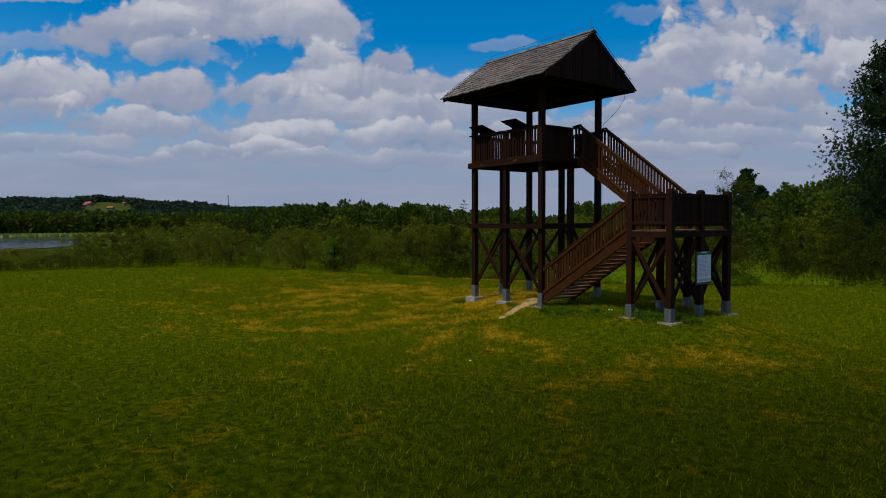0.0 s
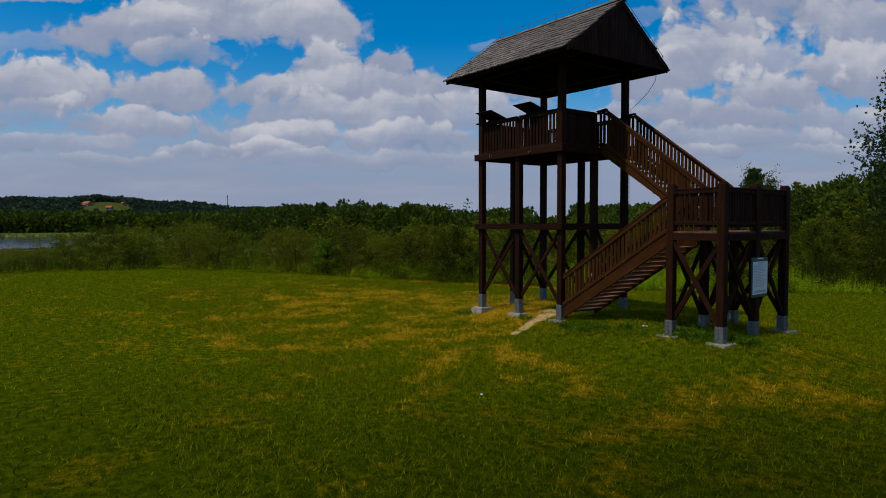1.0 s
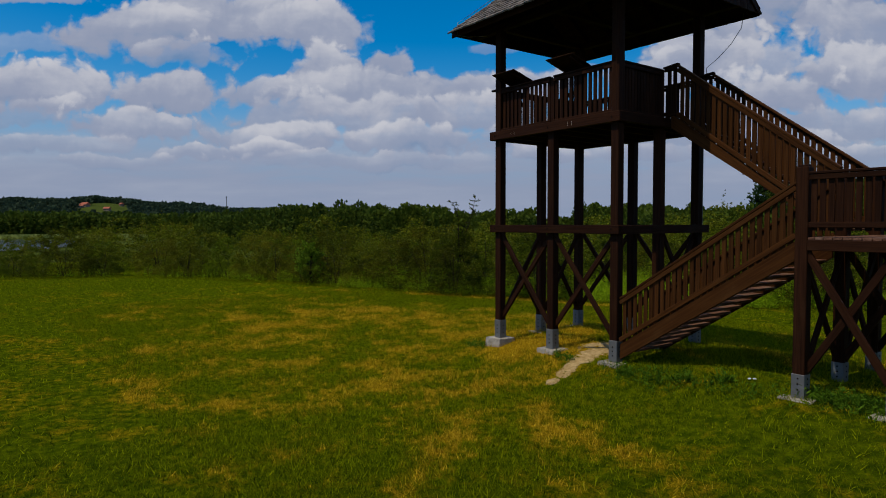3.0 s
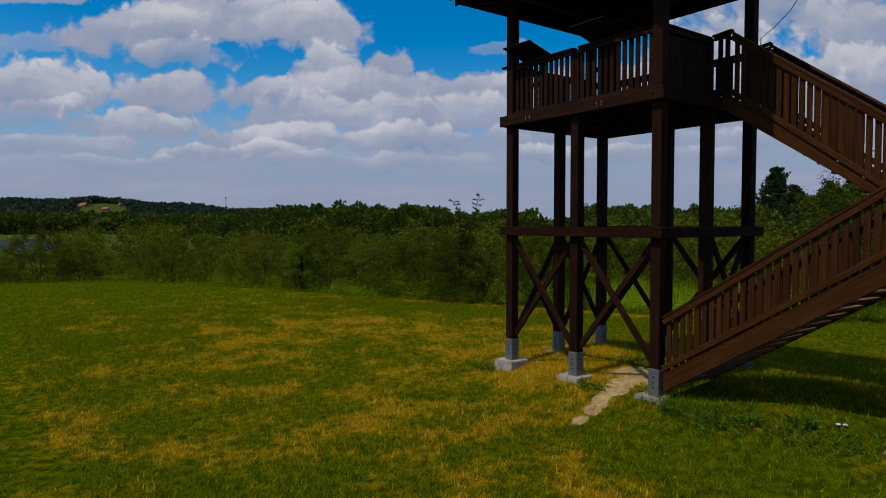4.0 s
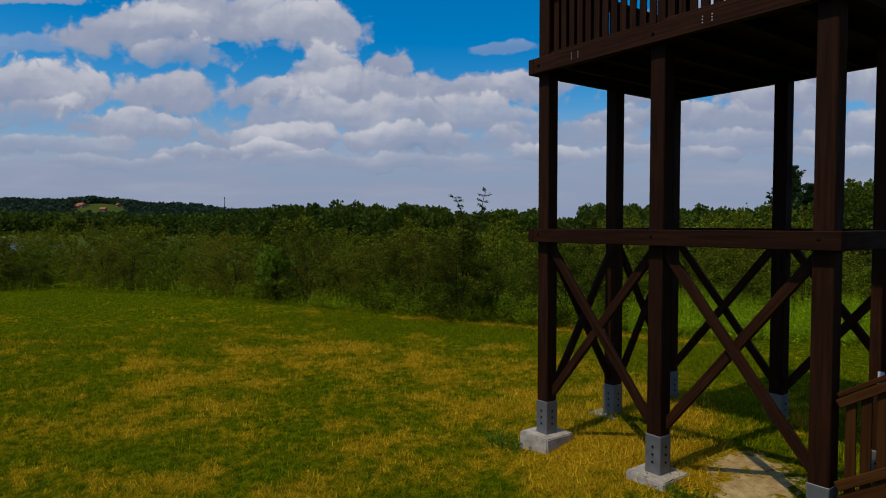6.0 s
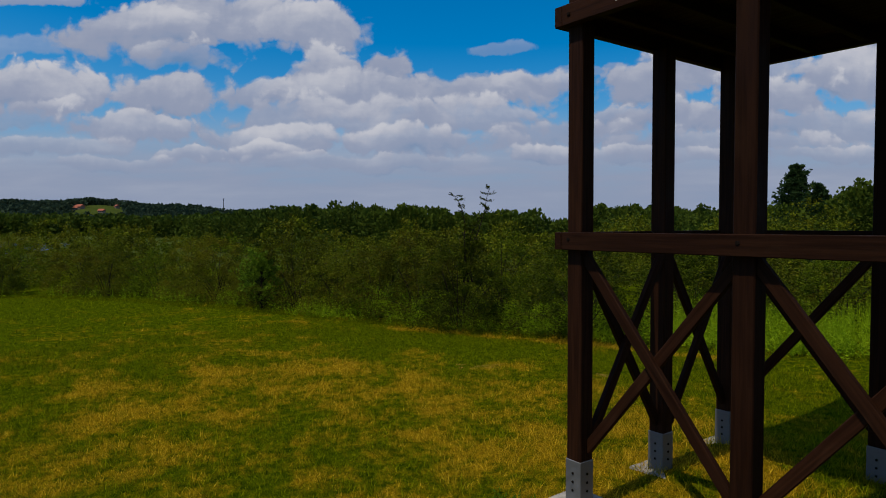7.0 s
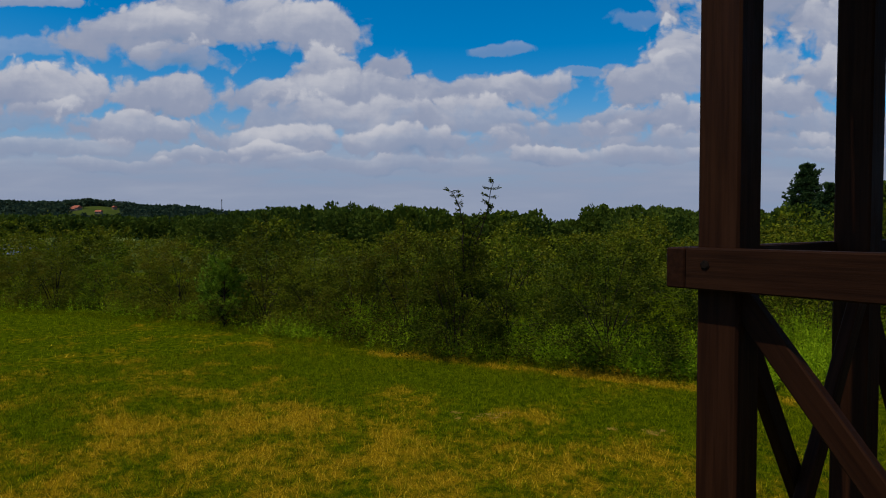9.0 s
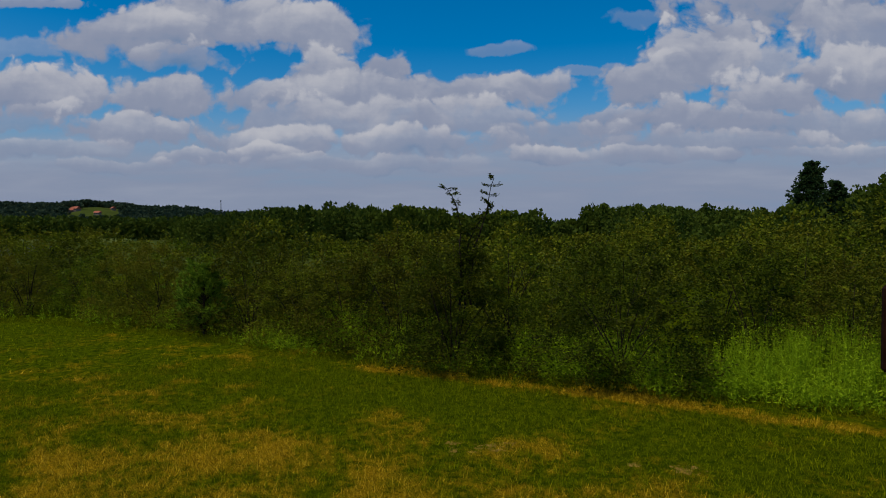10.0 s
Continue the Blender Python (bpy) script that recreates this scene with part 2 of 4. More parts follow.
def ground_material():
    m, n = material("meadow_ground")
    v = n.pos()
    dry, small, mid = lawn_colours(n, v)
    fine = n.noise(v, 38.0, 4.0, 0.7)
    green = n.mix(n.ramp(small, 0.3, 0.7), (0.027, 0.053, 0.0009, 1), (0.110, 0.145, 0.0016, 1))
    straw = n.mix(n.ramp(fine, 0.3, 0.7), (0.12, 0.075, 0.002, 1), (0.50, 0.32, 0.010, 1))
    c = n.mix(dry, green, straw)
    c = n.mix(n.math("MULTIPLY", n.ramp(fine, 0.47, 0.36), 0.6), c, (0.03, 0.03, 0.008, 1))
    c = darker_to_start(n, v, c)
    sand = n.mix(n.ramp(n.noise(v, 7.0, 6.0, 0.6), 0.3, 0.7), (0.38, 0.26, 0.105, 1), (0.62, 0.455, 0.22, 1))
    edge = n.math("MULTIPLY", n.math("SUBTRACT", n.noise(v, 3.0, 7.0, 0.75), 0.5), 4.5)
    for lines, tint in ((WORN, sand), (BARE, n.mix(0.75, sand, straw))):
        for a, b, r in lines:
            k = segment_mask(n, v, a, b, r, r * 0.8)
            lo = 0.55 if lines is WORN else 1.0
            c = n.mix(n.ramp(n.math("ADD", k, n.math("MULTIPLY", edge, k)), lo, lo + 0.25), c, tint)
    far = n.ramp(n.vec("LENGTH", v, out=1), 55.0, 110.0)
    c = n.mix(far, c, n.mix(n.noise(v, 0.05, 4), (0.035, 0.055, 0.012, 1), (0.075, 0.10, 0.02, 1)))
    finish(n, c, 0.95, n.math("ADD", fine, n.math("MULTIPLY", small, 1.5)), 0.9, 0.06, spec=0.0)
    return m


def blade_material():
    m, n = material("grass_blade")
    v = n.pos()
    dry, small, mid = lawn_colours(n, v)
    isl = n.add("ShaderNodeNewGeometry", out="Random Per Island")
    green = n.mix(isl, (0.030, 0.056, 0.0009, 1), (0.28, 0.32, 0.0035, 1))
    straw = n.mix(isl, (0.16, 0.105, 0.003, 1), (0.82, 0.55, 0.03, 1))
    pick = n.ramp(n.math("ADD", n.math("MULTIPLY", dry, 0.85), n.math("MULTIPLY", isl, 0.25)), 0.35, 0.75)
    c = darker_to_start(n, v, n.mix(pick, green, straw))
    finish(n, c, 0.8, thin=c, spec=0.02)
    return m


def leaf_material(name, a, b, c2, spread=0.6, varied=False):
    """Foliage: each leaf its own green, each plant a slight shift."""
    m, n = material(name)
    isl = n.add("ShaderNodeNewGeometry", out="Random Per Island")
    rnd = n.add("ShaderNodeObjectInfo", out="Random")
    c = n.mix(isl, a, b)
    c = n.mix(n.math("MULTIPLY", n.ramp(n.noise(n.pos(), spread, 3), 0.4, 0.65), 0.7), c, c2)
    if varied:
        c = n.mix(n.ramp(rnd, 0.55, 0.95, 0.0, 0.5), c, n.vec("MULTIPLY", c, (1.25, 0.98, 1.1)))
        k = n.math("MULTIPLY_ADD", n.math("FRACT", n.math("MULTIPLY", rnd, 7.3)), 0.85, 0.6)
        c = n.vec("MULTIPLY", c, n.add("ShaderNodeCombineXYZ", {0: k, 1: k, 2: k}))
    finish(n, c, 0.7, thin=c, spec=0.04)
    return m


GROUND, BLADE = ground_material(), blade_material()
HAW = leaf_material("shrub_leaf", (0.034, 0.052, 0.003, 1), (0.128, 0.156, 0.007, 1), (0.11, 0.106, 0.007, 1), 0.9, True)
HAWGREEN = leaf_material("fresh_shrub_leaf", (0.028, 0.054, 0.003, 1), (0.112, 0.158, 0.006, 1), (0.09, 0.125, 0.005, 1), 0.9, True)
HAWMID = leaf_material("thorn_leaf", (0.018, 0.036, 0.002, 1), (0.080, 0.112, 0.005, 1), (0.066, 0.076, 0.005, 1), 0.9)
# darker leaf tone, given to the bushes with x above -2
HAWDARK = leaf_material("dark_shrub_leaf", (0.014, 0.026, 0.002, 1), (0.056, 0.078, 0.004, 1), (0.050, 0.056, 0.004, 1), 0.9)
WEED = leaf_material("weed_leaf", (0.11, 0.20, 0.005, 1), (0.36, 0.52, 0.012, 1), (0.24, 0.38, 0.010, 1))
FRESH = leaf_material("broad_weed_leaf", (0.03, 0.08, 0.005, 1), (0.11, 0.21, 0.010, 1), (0.07, 0.14, 0.008, 1))
NEEDLE = leaf_material("pine_needle", (0.022, 0.05, 0.015, 1), (0.055, 0.10, 0.03, 1), (0.03, 0.06, 0.02, 1))
YOUNG = leaf_material("young_pine_needle", (0.05, 0.11, 0.008, 1), (0.28, 0.42, 0.03, 1), (0.15, 0.25, 0.014, 1))
WOODS = leaf_material("far_wood_leaf", (0.028, 0.054, 0.008, 1), (0.085, 0.125, 0.014, 1), (0.07, 0.105, 0.010, 1), 0.03)
# distance haze put into the leaf colour: lifted and turned bluish
HAZEWOOD = leaf_material("haze_tinted_hill_leaf", (0.022, 0.044, 0.027, 1), (0.042, 0.070, 0.040, 1), (0.042, 0.068, 0.036, 1), 0.006)


def water_material():
    m, n = material("lake_water")
    v = n.pos()
    finish(n, (0.02, 0.03, 0.035, 1), 0.12, n.noise(n.vec("MULTIPLY", v, (1, 1, 1)), 0.9, 4), 0.25, 0.15)
    return m


WATER = water_material()
REED = plain_material("reed_bed", (0.20, 0.25, 0.04, 1), (0.30, 0.34, 0.07, 1), 0.9, 0.05)
ROOFRED = plain_material("red_roof_tile", (0.30, 0.075, 0.04, 1), (0.42, 0.12, 0.06, 1), 0.8, 0.6)
PLASTER = plain_material("pale_plaster", (0.15, 0.12, 0.10, 1), (0.22, 0.18, 0.15, 1), 0.9, 0.6)
PANE = plain_material("dark_window_pane", (0.03, 0.035, 0.04, 1), (0.05, 0.055, 0.06, 1), 0.15, 0.6)


# ---- building helpers ----
PLACE = {}


def mesh_of(name, verts, faces, mat, smooth=False):
    me = bpy.data.meshes.new(name)
    me.from_pydata(verts, [], faces)
    me.materials.append(mat)
    if smooth:
        me.polygons.foreach_set("use_smooth", [True] * len(me.polygons))
    me.update()
    return me


def thing(name, at, label, category, group="", kind=""):
    ob = new(name)
    ob.empty_display_size = 0.2
    ob.matrix_world = Matrix.Translation(at)
    PLACE[ob] = Matrix.Translation(at)
    return tagged(ob, label, category, group, kind)


def part(name, me, parent, m=None, label="", kind=""):
    """One mesh object under a thing or a part; m is its pose in the world."""
    m = m if m is not None else Matrix.Identity(4)
    ob = new(name, me)
    PLACE[ob] = m
    if parent is not None:
        ob.parent = parent
        ob.matrix_basis = PLACE[parent].inverted() @ m
    else:
        ob.matrix_basis = m
    return tagged(ob, label, kind=kind)


def grid_mesh(name, v, f, mat, smooth=False):
    """Quick mesh from numpy arrays of vertices and equal faces."""
    me = bpy.data.meshes.new(name)
    n, k = f.shape
    me.vertices.add(len(v))
    me.vertices.foreach_set("co", np.ascontiguousarray(v, dtype=np.float32).ravel())
    me.loops.add(n * k)
    me.loops.foreach_set("vertex_index", np.ascontiguousarray(f, dtype=np.int32).ravel())
    me.polygons.add(n)
    me.polygons.foreach_set("loop_start", np.arange(0, n * k, k, dtype=np.int32))
    if smooth:
        me.polygons.foreach_set("use_smooth", np.ones(n, dtype=bool))
    me.materials.append(mat)
    me.update(calc_edges=True)
    return me


BOXES = {}


def box_mesh(lx, ly, lz, mat, c=0.008):
    """A sawn timber: box about the origin with chamfered edges."""
    key = (round(lx, 3), round(ly, 3), round(lz, 3), mat.name, c)
    if key not in BOXES:
        bm = bmesh.new()
        bmesh.ops.create_cube(bm, size=1.0)
        for v in bm.verts:
            v.co = Vector((v.co.x * lx, v.co.y * ly, v.co.z * lz))
        if c:
            bmesh.ops.bevel(bm, geom=bm.edges[:], offset=min(c, 0.3 * min(lx, ly, lz)), segments=1, affect="EDGES")
        me = bpy.data.meshes.new("timber")
        bm.to_mesh(me)
        bm.free()
        me.materials.append(mat)
        BOXES[key] = me
    return BOXES[key]


def between(p0, p1, upward=(0, 0, 1)):
    """The pose of a piece whose x runs from p0 to p1 and whose z leans upward."""
    p0, p1 = Vector(p0), Vector(p1)
    x = (p1 - p0).normalized()
    y = Vector(upward).cross(x).normalized()
    z = x.cross(y)
    m = Matrix((x, y, z)).transposed().to_4x4()
    m.translation = (p0 + p1) / 2
    return m


def timber(name, p0, p1, thick, height, parent, mat=None, upward=(0, 0, 1), label="", c=0.008):
    """A straight piece from p0 to p1."""
    length = (Vector(p1) - Vector(p0)).length
    return part(name, box_mesh(length, thick, height, mat or WOOD, c), parent, between(p0, p1, upward), label)


def block(name, lo, hi, parent, mat=None, label="", c=0.008):
    """A piece that fills the box from lo to hi; its grain runs along its longest side."""
    lo, hi = Vector(lo), Vector(hi)
    size, mid = hi - lo, (lo + hi) / 2
    k = max(range(3), key=lambda i: size[i])
    if k == 2:
        return timber(name, (mid.x, mid.y, lo.z), (mid.x, mid.y, hi.z), size.y, size.x, parent, mat, (1, 0, 0), label, c)
    if k == 0:
        return timber(name, (lo.x, mid.y, mid.z), (hi.x, mid.y, mid.z), size.y, size.z, parent, mat, (0, 0, 1), label, c)
    return timber(name, (mid.x, lo.y, mid.z), (mid.x, hi.y, mid.z), size.x, size.z, parent, mat, (0, 0, 1), label, c)


def tube(points, radii, sides=6):
    """Vertices and quads of a tapered tube along points."""
    pts = [Vector(p) for p in points]
    verts, faces = [], []
    for i, p in enumerate(pts):
        way = (pts[min(i + 1, len(pts) - 1)] - pts[max(i - 1, 0)]).normalized()
        a = way.orthogonal().normalized()
        b = way.cross(a)
        for s in range(sides):
            t = 2 * math.pi * s / sides
            verts.append(p + (a * math.cos(t) + b * math.sin(t)) * radii[i])
    for i in range(len(pts) - 1):
        for s in range(sides):
            q = (s + 1) % sides
            faces.append((i * sides + s, i * sides + q, (i + 1) * sides + q, (i + 1) * sides + s))
    return verts, faces


def tubes_mesh(name, lines, mat, sides=5):
    verts, faces = [], []
    for pts, radii in lines:
        v, f = tube(pts, radii, sides)
        faces += [tuple(i + len(verts) for i in q) for q in f]
        verts += v
    return mesh_of(name, verts, faces, mat, True)


def disc_heads(name, places, way, r, h, mat):
    """Small bolt heads in one mesh, standing off along way."""
    verts, faces = [], []
    way = Vector(way)
    for p in places:
        p = Vector(p)
        v, f = tube([p, p + way * h * 0.7, p + way * h], [r, r, r * 0.7], 6)
        n = len(verts)
        faces += [tuple(i + n for i in q) for q in f] + [tuple(n + 12 + i for i in range(6))]
        verts += v
    return mesh_of(name, verts, faces, mat)


# ---- ground ----
EDGE = [(60, 44), (25, 31), (8, 24), (0, 19.6), (-4, 15.2), (-8.2, 11.9), (-12.8, 9.9), (-16.3, 7.9), (-21, 5.6), (-26, 4.0), (-32, 1.0), (-38, -3), (-41, -9), (-41, -17), (-48, -30), (-60, -55)]


def past_edge(x, y):
    """Signed distance from the mown edge, positive in the scrub."""
    best, sign = np.full(np.shape(x), 1e9), np.ones(np.shape(x))
    for (ax, ay), (bx, by) in zip(EDGE, EDGE[1:]):
        dx, dy = bx - ax, by - ay
        t = np.clip(((x - ax) * dx + (y - ay) * dy) / (dx * dx + dy * dy), 0, 1)
        ex, ey = x - ax - t * dx, y - ay - t * dy
        r = np.hypot(ex, ey)
        s = np.where(dx * ey - dy * ex < 0, 1.0, -1.0)
        sign = np.where(r < best - 1e-9, s, sign)
        best = np.minimum(best, r)
    return best * sign


def ease(a, b, v):
    t = np.clip((v - a) / (b - a), 0, 1)
    return t * t * (3 - 2 * t)


EYE0 = np.array((17.16, -17.43))


def bearing(px, dist):
    """A place at a bearing (800 to the middle of the view, 1600 its edge) and distance from the walk's start."""
    k = (px - 784) / 1130
    w = np.array((-0.8018 + 0.5976 * k, 0.5976 + 0.8018 * k))
    return EYE0 + w / math.hypot(*w) * dist


def height(x, y):
    x, y = np.asarray(x, float), np.asarray(y, float)
    z = -0.58 - 0.25 * np.exp(-(((x + 7) / 9) ** 2 + ((y + 9) / 6) ** 2))
    z = z + 0.56 * np.exp(-(((x + 1.5) / 4.6) ** 2 + ((y - 2.25) / 3.35) ** 2) ** 2)
    z = z + 0.09 * np.exp(-(((x - 0.9) / 1.3) ** 2 + ((y + 0.3) / 0.8) ** 2))
    z = z + 0.57 * np.exp(-(((x - 4.6) / 3.4) ** 2 + ((y - 1.4) / 3.2) ** 2) ** 2)
    z = z + 0.05 * np.sin(x * 0.9 + 1.3 * np.sin(y * 0.7)) * np.sin(y * 0.8 + 0.5) * 0.5
    s = past_edge(x, y)
    z = z - 5.6 * ease(12, 110, s)
    r = np.hypot(x - EYE0[0], y - EYE0[1])
    k = ((x - EYE0[0]) * 0.5976 + (y - EYE0[1]) * 0.8018) / np.maximum(1.0, (x - EYE0[0]) * -0.8018 + (y - EYE0[1]) * 0.5976)
    front = ((x - EYE0[0]) * -0.8018 + (y - EYE0[1]) * 0.5976) > 0
    hill = (30 - 8 * np.clip((k + 0.55) / 0.3, 0, 1) - 14 * np.clip((k + 0.3) / 0.2, 0, 1)) + 3 * np.sin(k * 21) + 2 * np.sin(k * 47 + 1)
    hill = hill + 7 * np.clip((-0.28 - k) / 0.1, 0, 1)
    z = z + np.where(front, hill * ease(620, 1150, r), 8 * ease(300, 1500, r))
    z = z + np.where(front, 9 * ease(0.35, 0.75, k) * ease(60, 200, r), 0)
    return z


def build_ground():
    rings = np.concatenate([np.linspace(0, 30, 91)[1:], np.geomspace(30.4, 4600, 120)])
    n = 300
    ang = np.linspace(0, 2 * math.pi, n, endpoint=False)
    x = -4 + np.outer(rings, np.cos(ang))
    y = -1 + np.outer(rings, np.sin(ang))
    v = np.stack([x, y, height(x, y)], -1).reshape(-1, 3)
    v = np.concatenate([v, [[-4, -1, float(height(-4, -1))]]])
    i, j = np.meshgrid(np.arange(len(rings) - 1), np.arange(n), indexing="ij")
    a, b = i * n + j, i * n + (j + 1) % n
    f = np.stack([a, a + n, b + n, b], -1).reshape(-1, 4)
    me = grid_mesh("ground", v, f, GROUND, True)
    bm = bmesh.new()
    bm.from_mesh(me)
    bm.verts.ensure_lookup_table()
    c = bm.verts[len(v) - 1]
    for k in range(n):
        bm.faces.new((c, bm.verts[k], bm.verts[(k + 1) % n])).smooth = True
    bm.to_mesh(me)
    bm.free()
    ob = new("ground", me)
    return tagged(ob, "mown meadow ground with green and straw-dry patches falling towards a lake", "ground", kind="structure")


build_ground()

# lake in the valley
ring = [(math.cos(t), math.sin(t)) for t in np.linspace(0, 2 * math.pi, 65)[:-1]]
c0, lake_turn = bearing(-450, 395), math.atan2(*reversed(list(bearing(-420, 390) - EYE0)))


def lake_point(u, v, k=1.0):
    wob = 1 + 0.10 * math.sin(3 * math.atan2(v, u) + 1) + 0.05 * math.sin(7 * math.atan2(v, u))
    a, b = 165 * u * wob * k, 114 * v * wob * k
    return (c0[0] + a * math.cos(lake_turn) - b * math.sin(lake_turn), c0[1] + a * math.sin(lake_turn) + b * math.cos(lake_turn))


lake = new("lake_water", mesh_of("lake_water", [(*lake_point(u, v), -5.9) for u, v in ring], [tuple(range(64))], WATER))
tagged(lake, "still grey-blue lake reflecting the cloudy sky", "lake", kind="structure")

# ---- the observation tower ----
W, D, H = 3.96, 3.25, 0.106
tower = thing("observation_tower", (-W / 2, D / 2, 0), "dark brown stained timber observation tower with shingled gable roof", "tower")
MID_TOP, BEAM_TOP, PLATE = 3.035, 5.59, 8.33


def foot_mesh():
    """A cast footing, a little wider below."""
    bm = bmesh.new()
    bmesh.ops.create_cube(bm, size=1.0)
    for v in bm.verts:
        k = 0.315 if v.co.z < 0 else 0.29
        v.co = Vector((v.co.x * 2 * k, v.co.y * 2 * k, -0.10 if v.co.z > 0 else -0.62))
    bmesh.ops.bevel(bm, geom=bm.edges[:], offset=0.015, segments=2, affect="EDGES")
    for v in bm.verts:
        v.co += Vector((noise.noise(v.co * 9), noise.noise(v.co * 9 + Vector((5, 0, 0))), 0)) * 0.012
    me = bpy.data.meshes.new("footing")
    bm.to_mesh(me)
    bm.free()
    me.materials.append(CONCRETE)
    return me


FOOT = foot_mesh()
BOLT_HEAD = disc_heads("bolt", [(0, 0, 0)], (0, -1, 0), 0.016, 0.012, BOLT)
BIG_HEAD = disc_heads("bolt", [(0, 0, 0)], (0, -1, 0), 0.024, 0.014, BOLT)
NAIL_HEAD = disc_heads("nail", [(0, 0, 0)], (0, -1, 0), 0.008, 0.006, PALE)


def post(x, y, top, parent, lift=0.0, shoe=0.505):
    """A square post in a steel shoe on its footing; lift raises the footing, shoe is the steel's height."""
    p = block("post", (x - H, y - H, -0.07 + lift), (x + H, y + H, top), parent, c=0.012)
    part("footing", FOOT, parent, Matrix.Translation((x, y, lift)) @ pose(0, 0, 0, 0, 0, 90 * random.randint(0, 3) + random.uniform(-2, 2)), "weathered concrete footing")
    part("post_shoe", box_mesh(shoe, 2 * H + 0.014, 2 * H + 0.014, STEEL, 0.006), p, between((x, y, -0.105 + lift), (x, y, shoe - 0.105 + lift), (1, 0, 0)), "galvanised steel post shoe")
    for z in (0.05, 0.15, 0.25):
        part("bolt", BOLT_HEAD, p, Matrix.Translation((x, y - H - 0.007, z + lift)))
        part("bolt", BOLT_HEAD, p, Matrix.Translation((x + H + 0.007, y, z + lift)) @ pose(0, 0, 0, 0, 0, 90))
    return p


for x, y, top in ((-W, 0, PLATE), (0, 0, PLATE), (-W, D, PLATE), (0, D, PLATE), (-W / 2, 0, 5.37), (-W / 2, D, 5.37), (-W, D / 2, 5.37), (0, D / 2, 5.37)):
    post(x - (0.03 if y > 0 else 0.0), y, top, tower)


def ring_beams(z0, z1, t, name):
    """Four beams bolted to the outer faces of the posts."""
    block(name, (-W - H, -H - t, z0), (H + t, -H, z1), tower)
    block(name, (-W - H, D + H, z0), (H + t, D + H + t, z1), tower)
    block(name, (-W - H - t, -H - t, z0), (-W - H - 0.003, D + H + t, z1), tower)
    block(name, (H + 0.003, -H + 0.003, z0), (H + t, D + H - 0.003, z1), tower)


ring_beams(2.835, MID_TOP, 0.105, "middle_beam")
ring_beams(5.36, BEAM_TOP, 0.11, "deck_beam")
for x in (-W, -W / 2, 0):
    for t, z in ((0.10, 2.955), (0.11, 5.47)):
        part("bolt", BIG_HEAD, tower, Matrix.Translation((x, -H - t, z)))
for x in (-3.25, -1.25):
    for s in (-0.06, 0.06):
        for k in range(3):
            part("nail", NAIL_HEAD, tower, Matrix.Translation((x + s, -H - 0.11, 5.44 + k * 0.035)), "pale nail head")


def cross(a, b, z0, z1, out, parent, t=0.07, w=0.12):
    """Crossed braces between two post lines a and b; out is the way that the outer one lies."""
    o = Vector(out)
    a, b = Vector((*a, 0)), Vector((*b, 0))
    way = (b - a).normalized()
    a, b = a + way * 0.08, b - way * 0.08
    for s, (p, q) in ((0.035, (a, b)), (-0.037, (b, a))):
        p0, p1 = p + o * s, q + o * s
        timber("brace", (p0.x, p0.y, z1), (p1.x, p1.y, z0), t, w, parent, upward=Vector((0, 0, 1)))


for x0, x1 in ((-W, -W / 2), (-W / 2, 0)):
    cross((x0, 0), (x1, 0), 0.52, 2.80, (0, -1, 0), tower)
    cross((x0, D), (x1, D), 0.52, 2.80, (0, 1, 0), tower)
for y0, y1 in ((0, D / 2), (D / 2, D)):
    cross((-W, y0), (-W, y1), 0.52, 2.80, (-1, 0, 0), tower)
    if y0 > 0:
        cross((0, y0), (0, y1), 0.52, 2.80, (1, 0, 0), tower)

# platform: joists and boards
for k in range(6):
    x = -W + 0.35 + k * (W - 0.7) / 5
    block("joist", (x - 0.04, -H + 0.004, 5.385), (x + 0.04, D + H - 0.004, 5.545), tower)
step = (D + 2 * H - 0.01) / 24
for k in range(24):
    y = -H + 0.005 + k * step
    block("floor_board", (-W - H + 0.004, y, 5.55), (H - 0.004, y + step - 0.012, 5.59), tower, c=0.004)
for x in (-W / 2,):
    for y in (0, D):
        block("rail_post", (x - 0.06, y - 0.05, 5.595), (x + 0.06, y + 0.05, 6.70), tower)
for y in (D / 2,):
    for x in (-W, 0):
        block("rail_post", (x - 0.05, y - 0.06, 5.595), (x + 0.05, y + 0.06, 6.76), tower)


def slats(a, b, z0, z1, parent, pitch=0.15, width=0.098, out=(0, -1, 0), slope=0.0, name="slat", jitter=0.004, mat=None):
    """Upright slats between two plan points, following a slope."""
    a, b = Vector((*a, 0)), Vector((*b, 0))
    length = (b - a).length
    n = max(1, round(length / pitch))
    way = (b - a) / length
    o = Vector(out)
    for k in range(n):
        u = (k + 0.5) * length / n
        p = a + way * u + o * random.uniform(-jitter, jitter)
        dz = slope * u
        timber(name, (p.x, p.y, z0 + dz), (p.x, p.y, z1 + dz + random.uniform(-0.004, 0.004)), 0.028, width, parent, mat, upward=way, c=0.004)


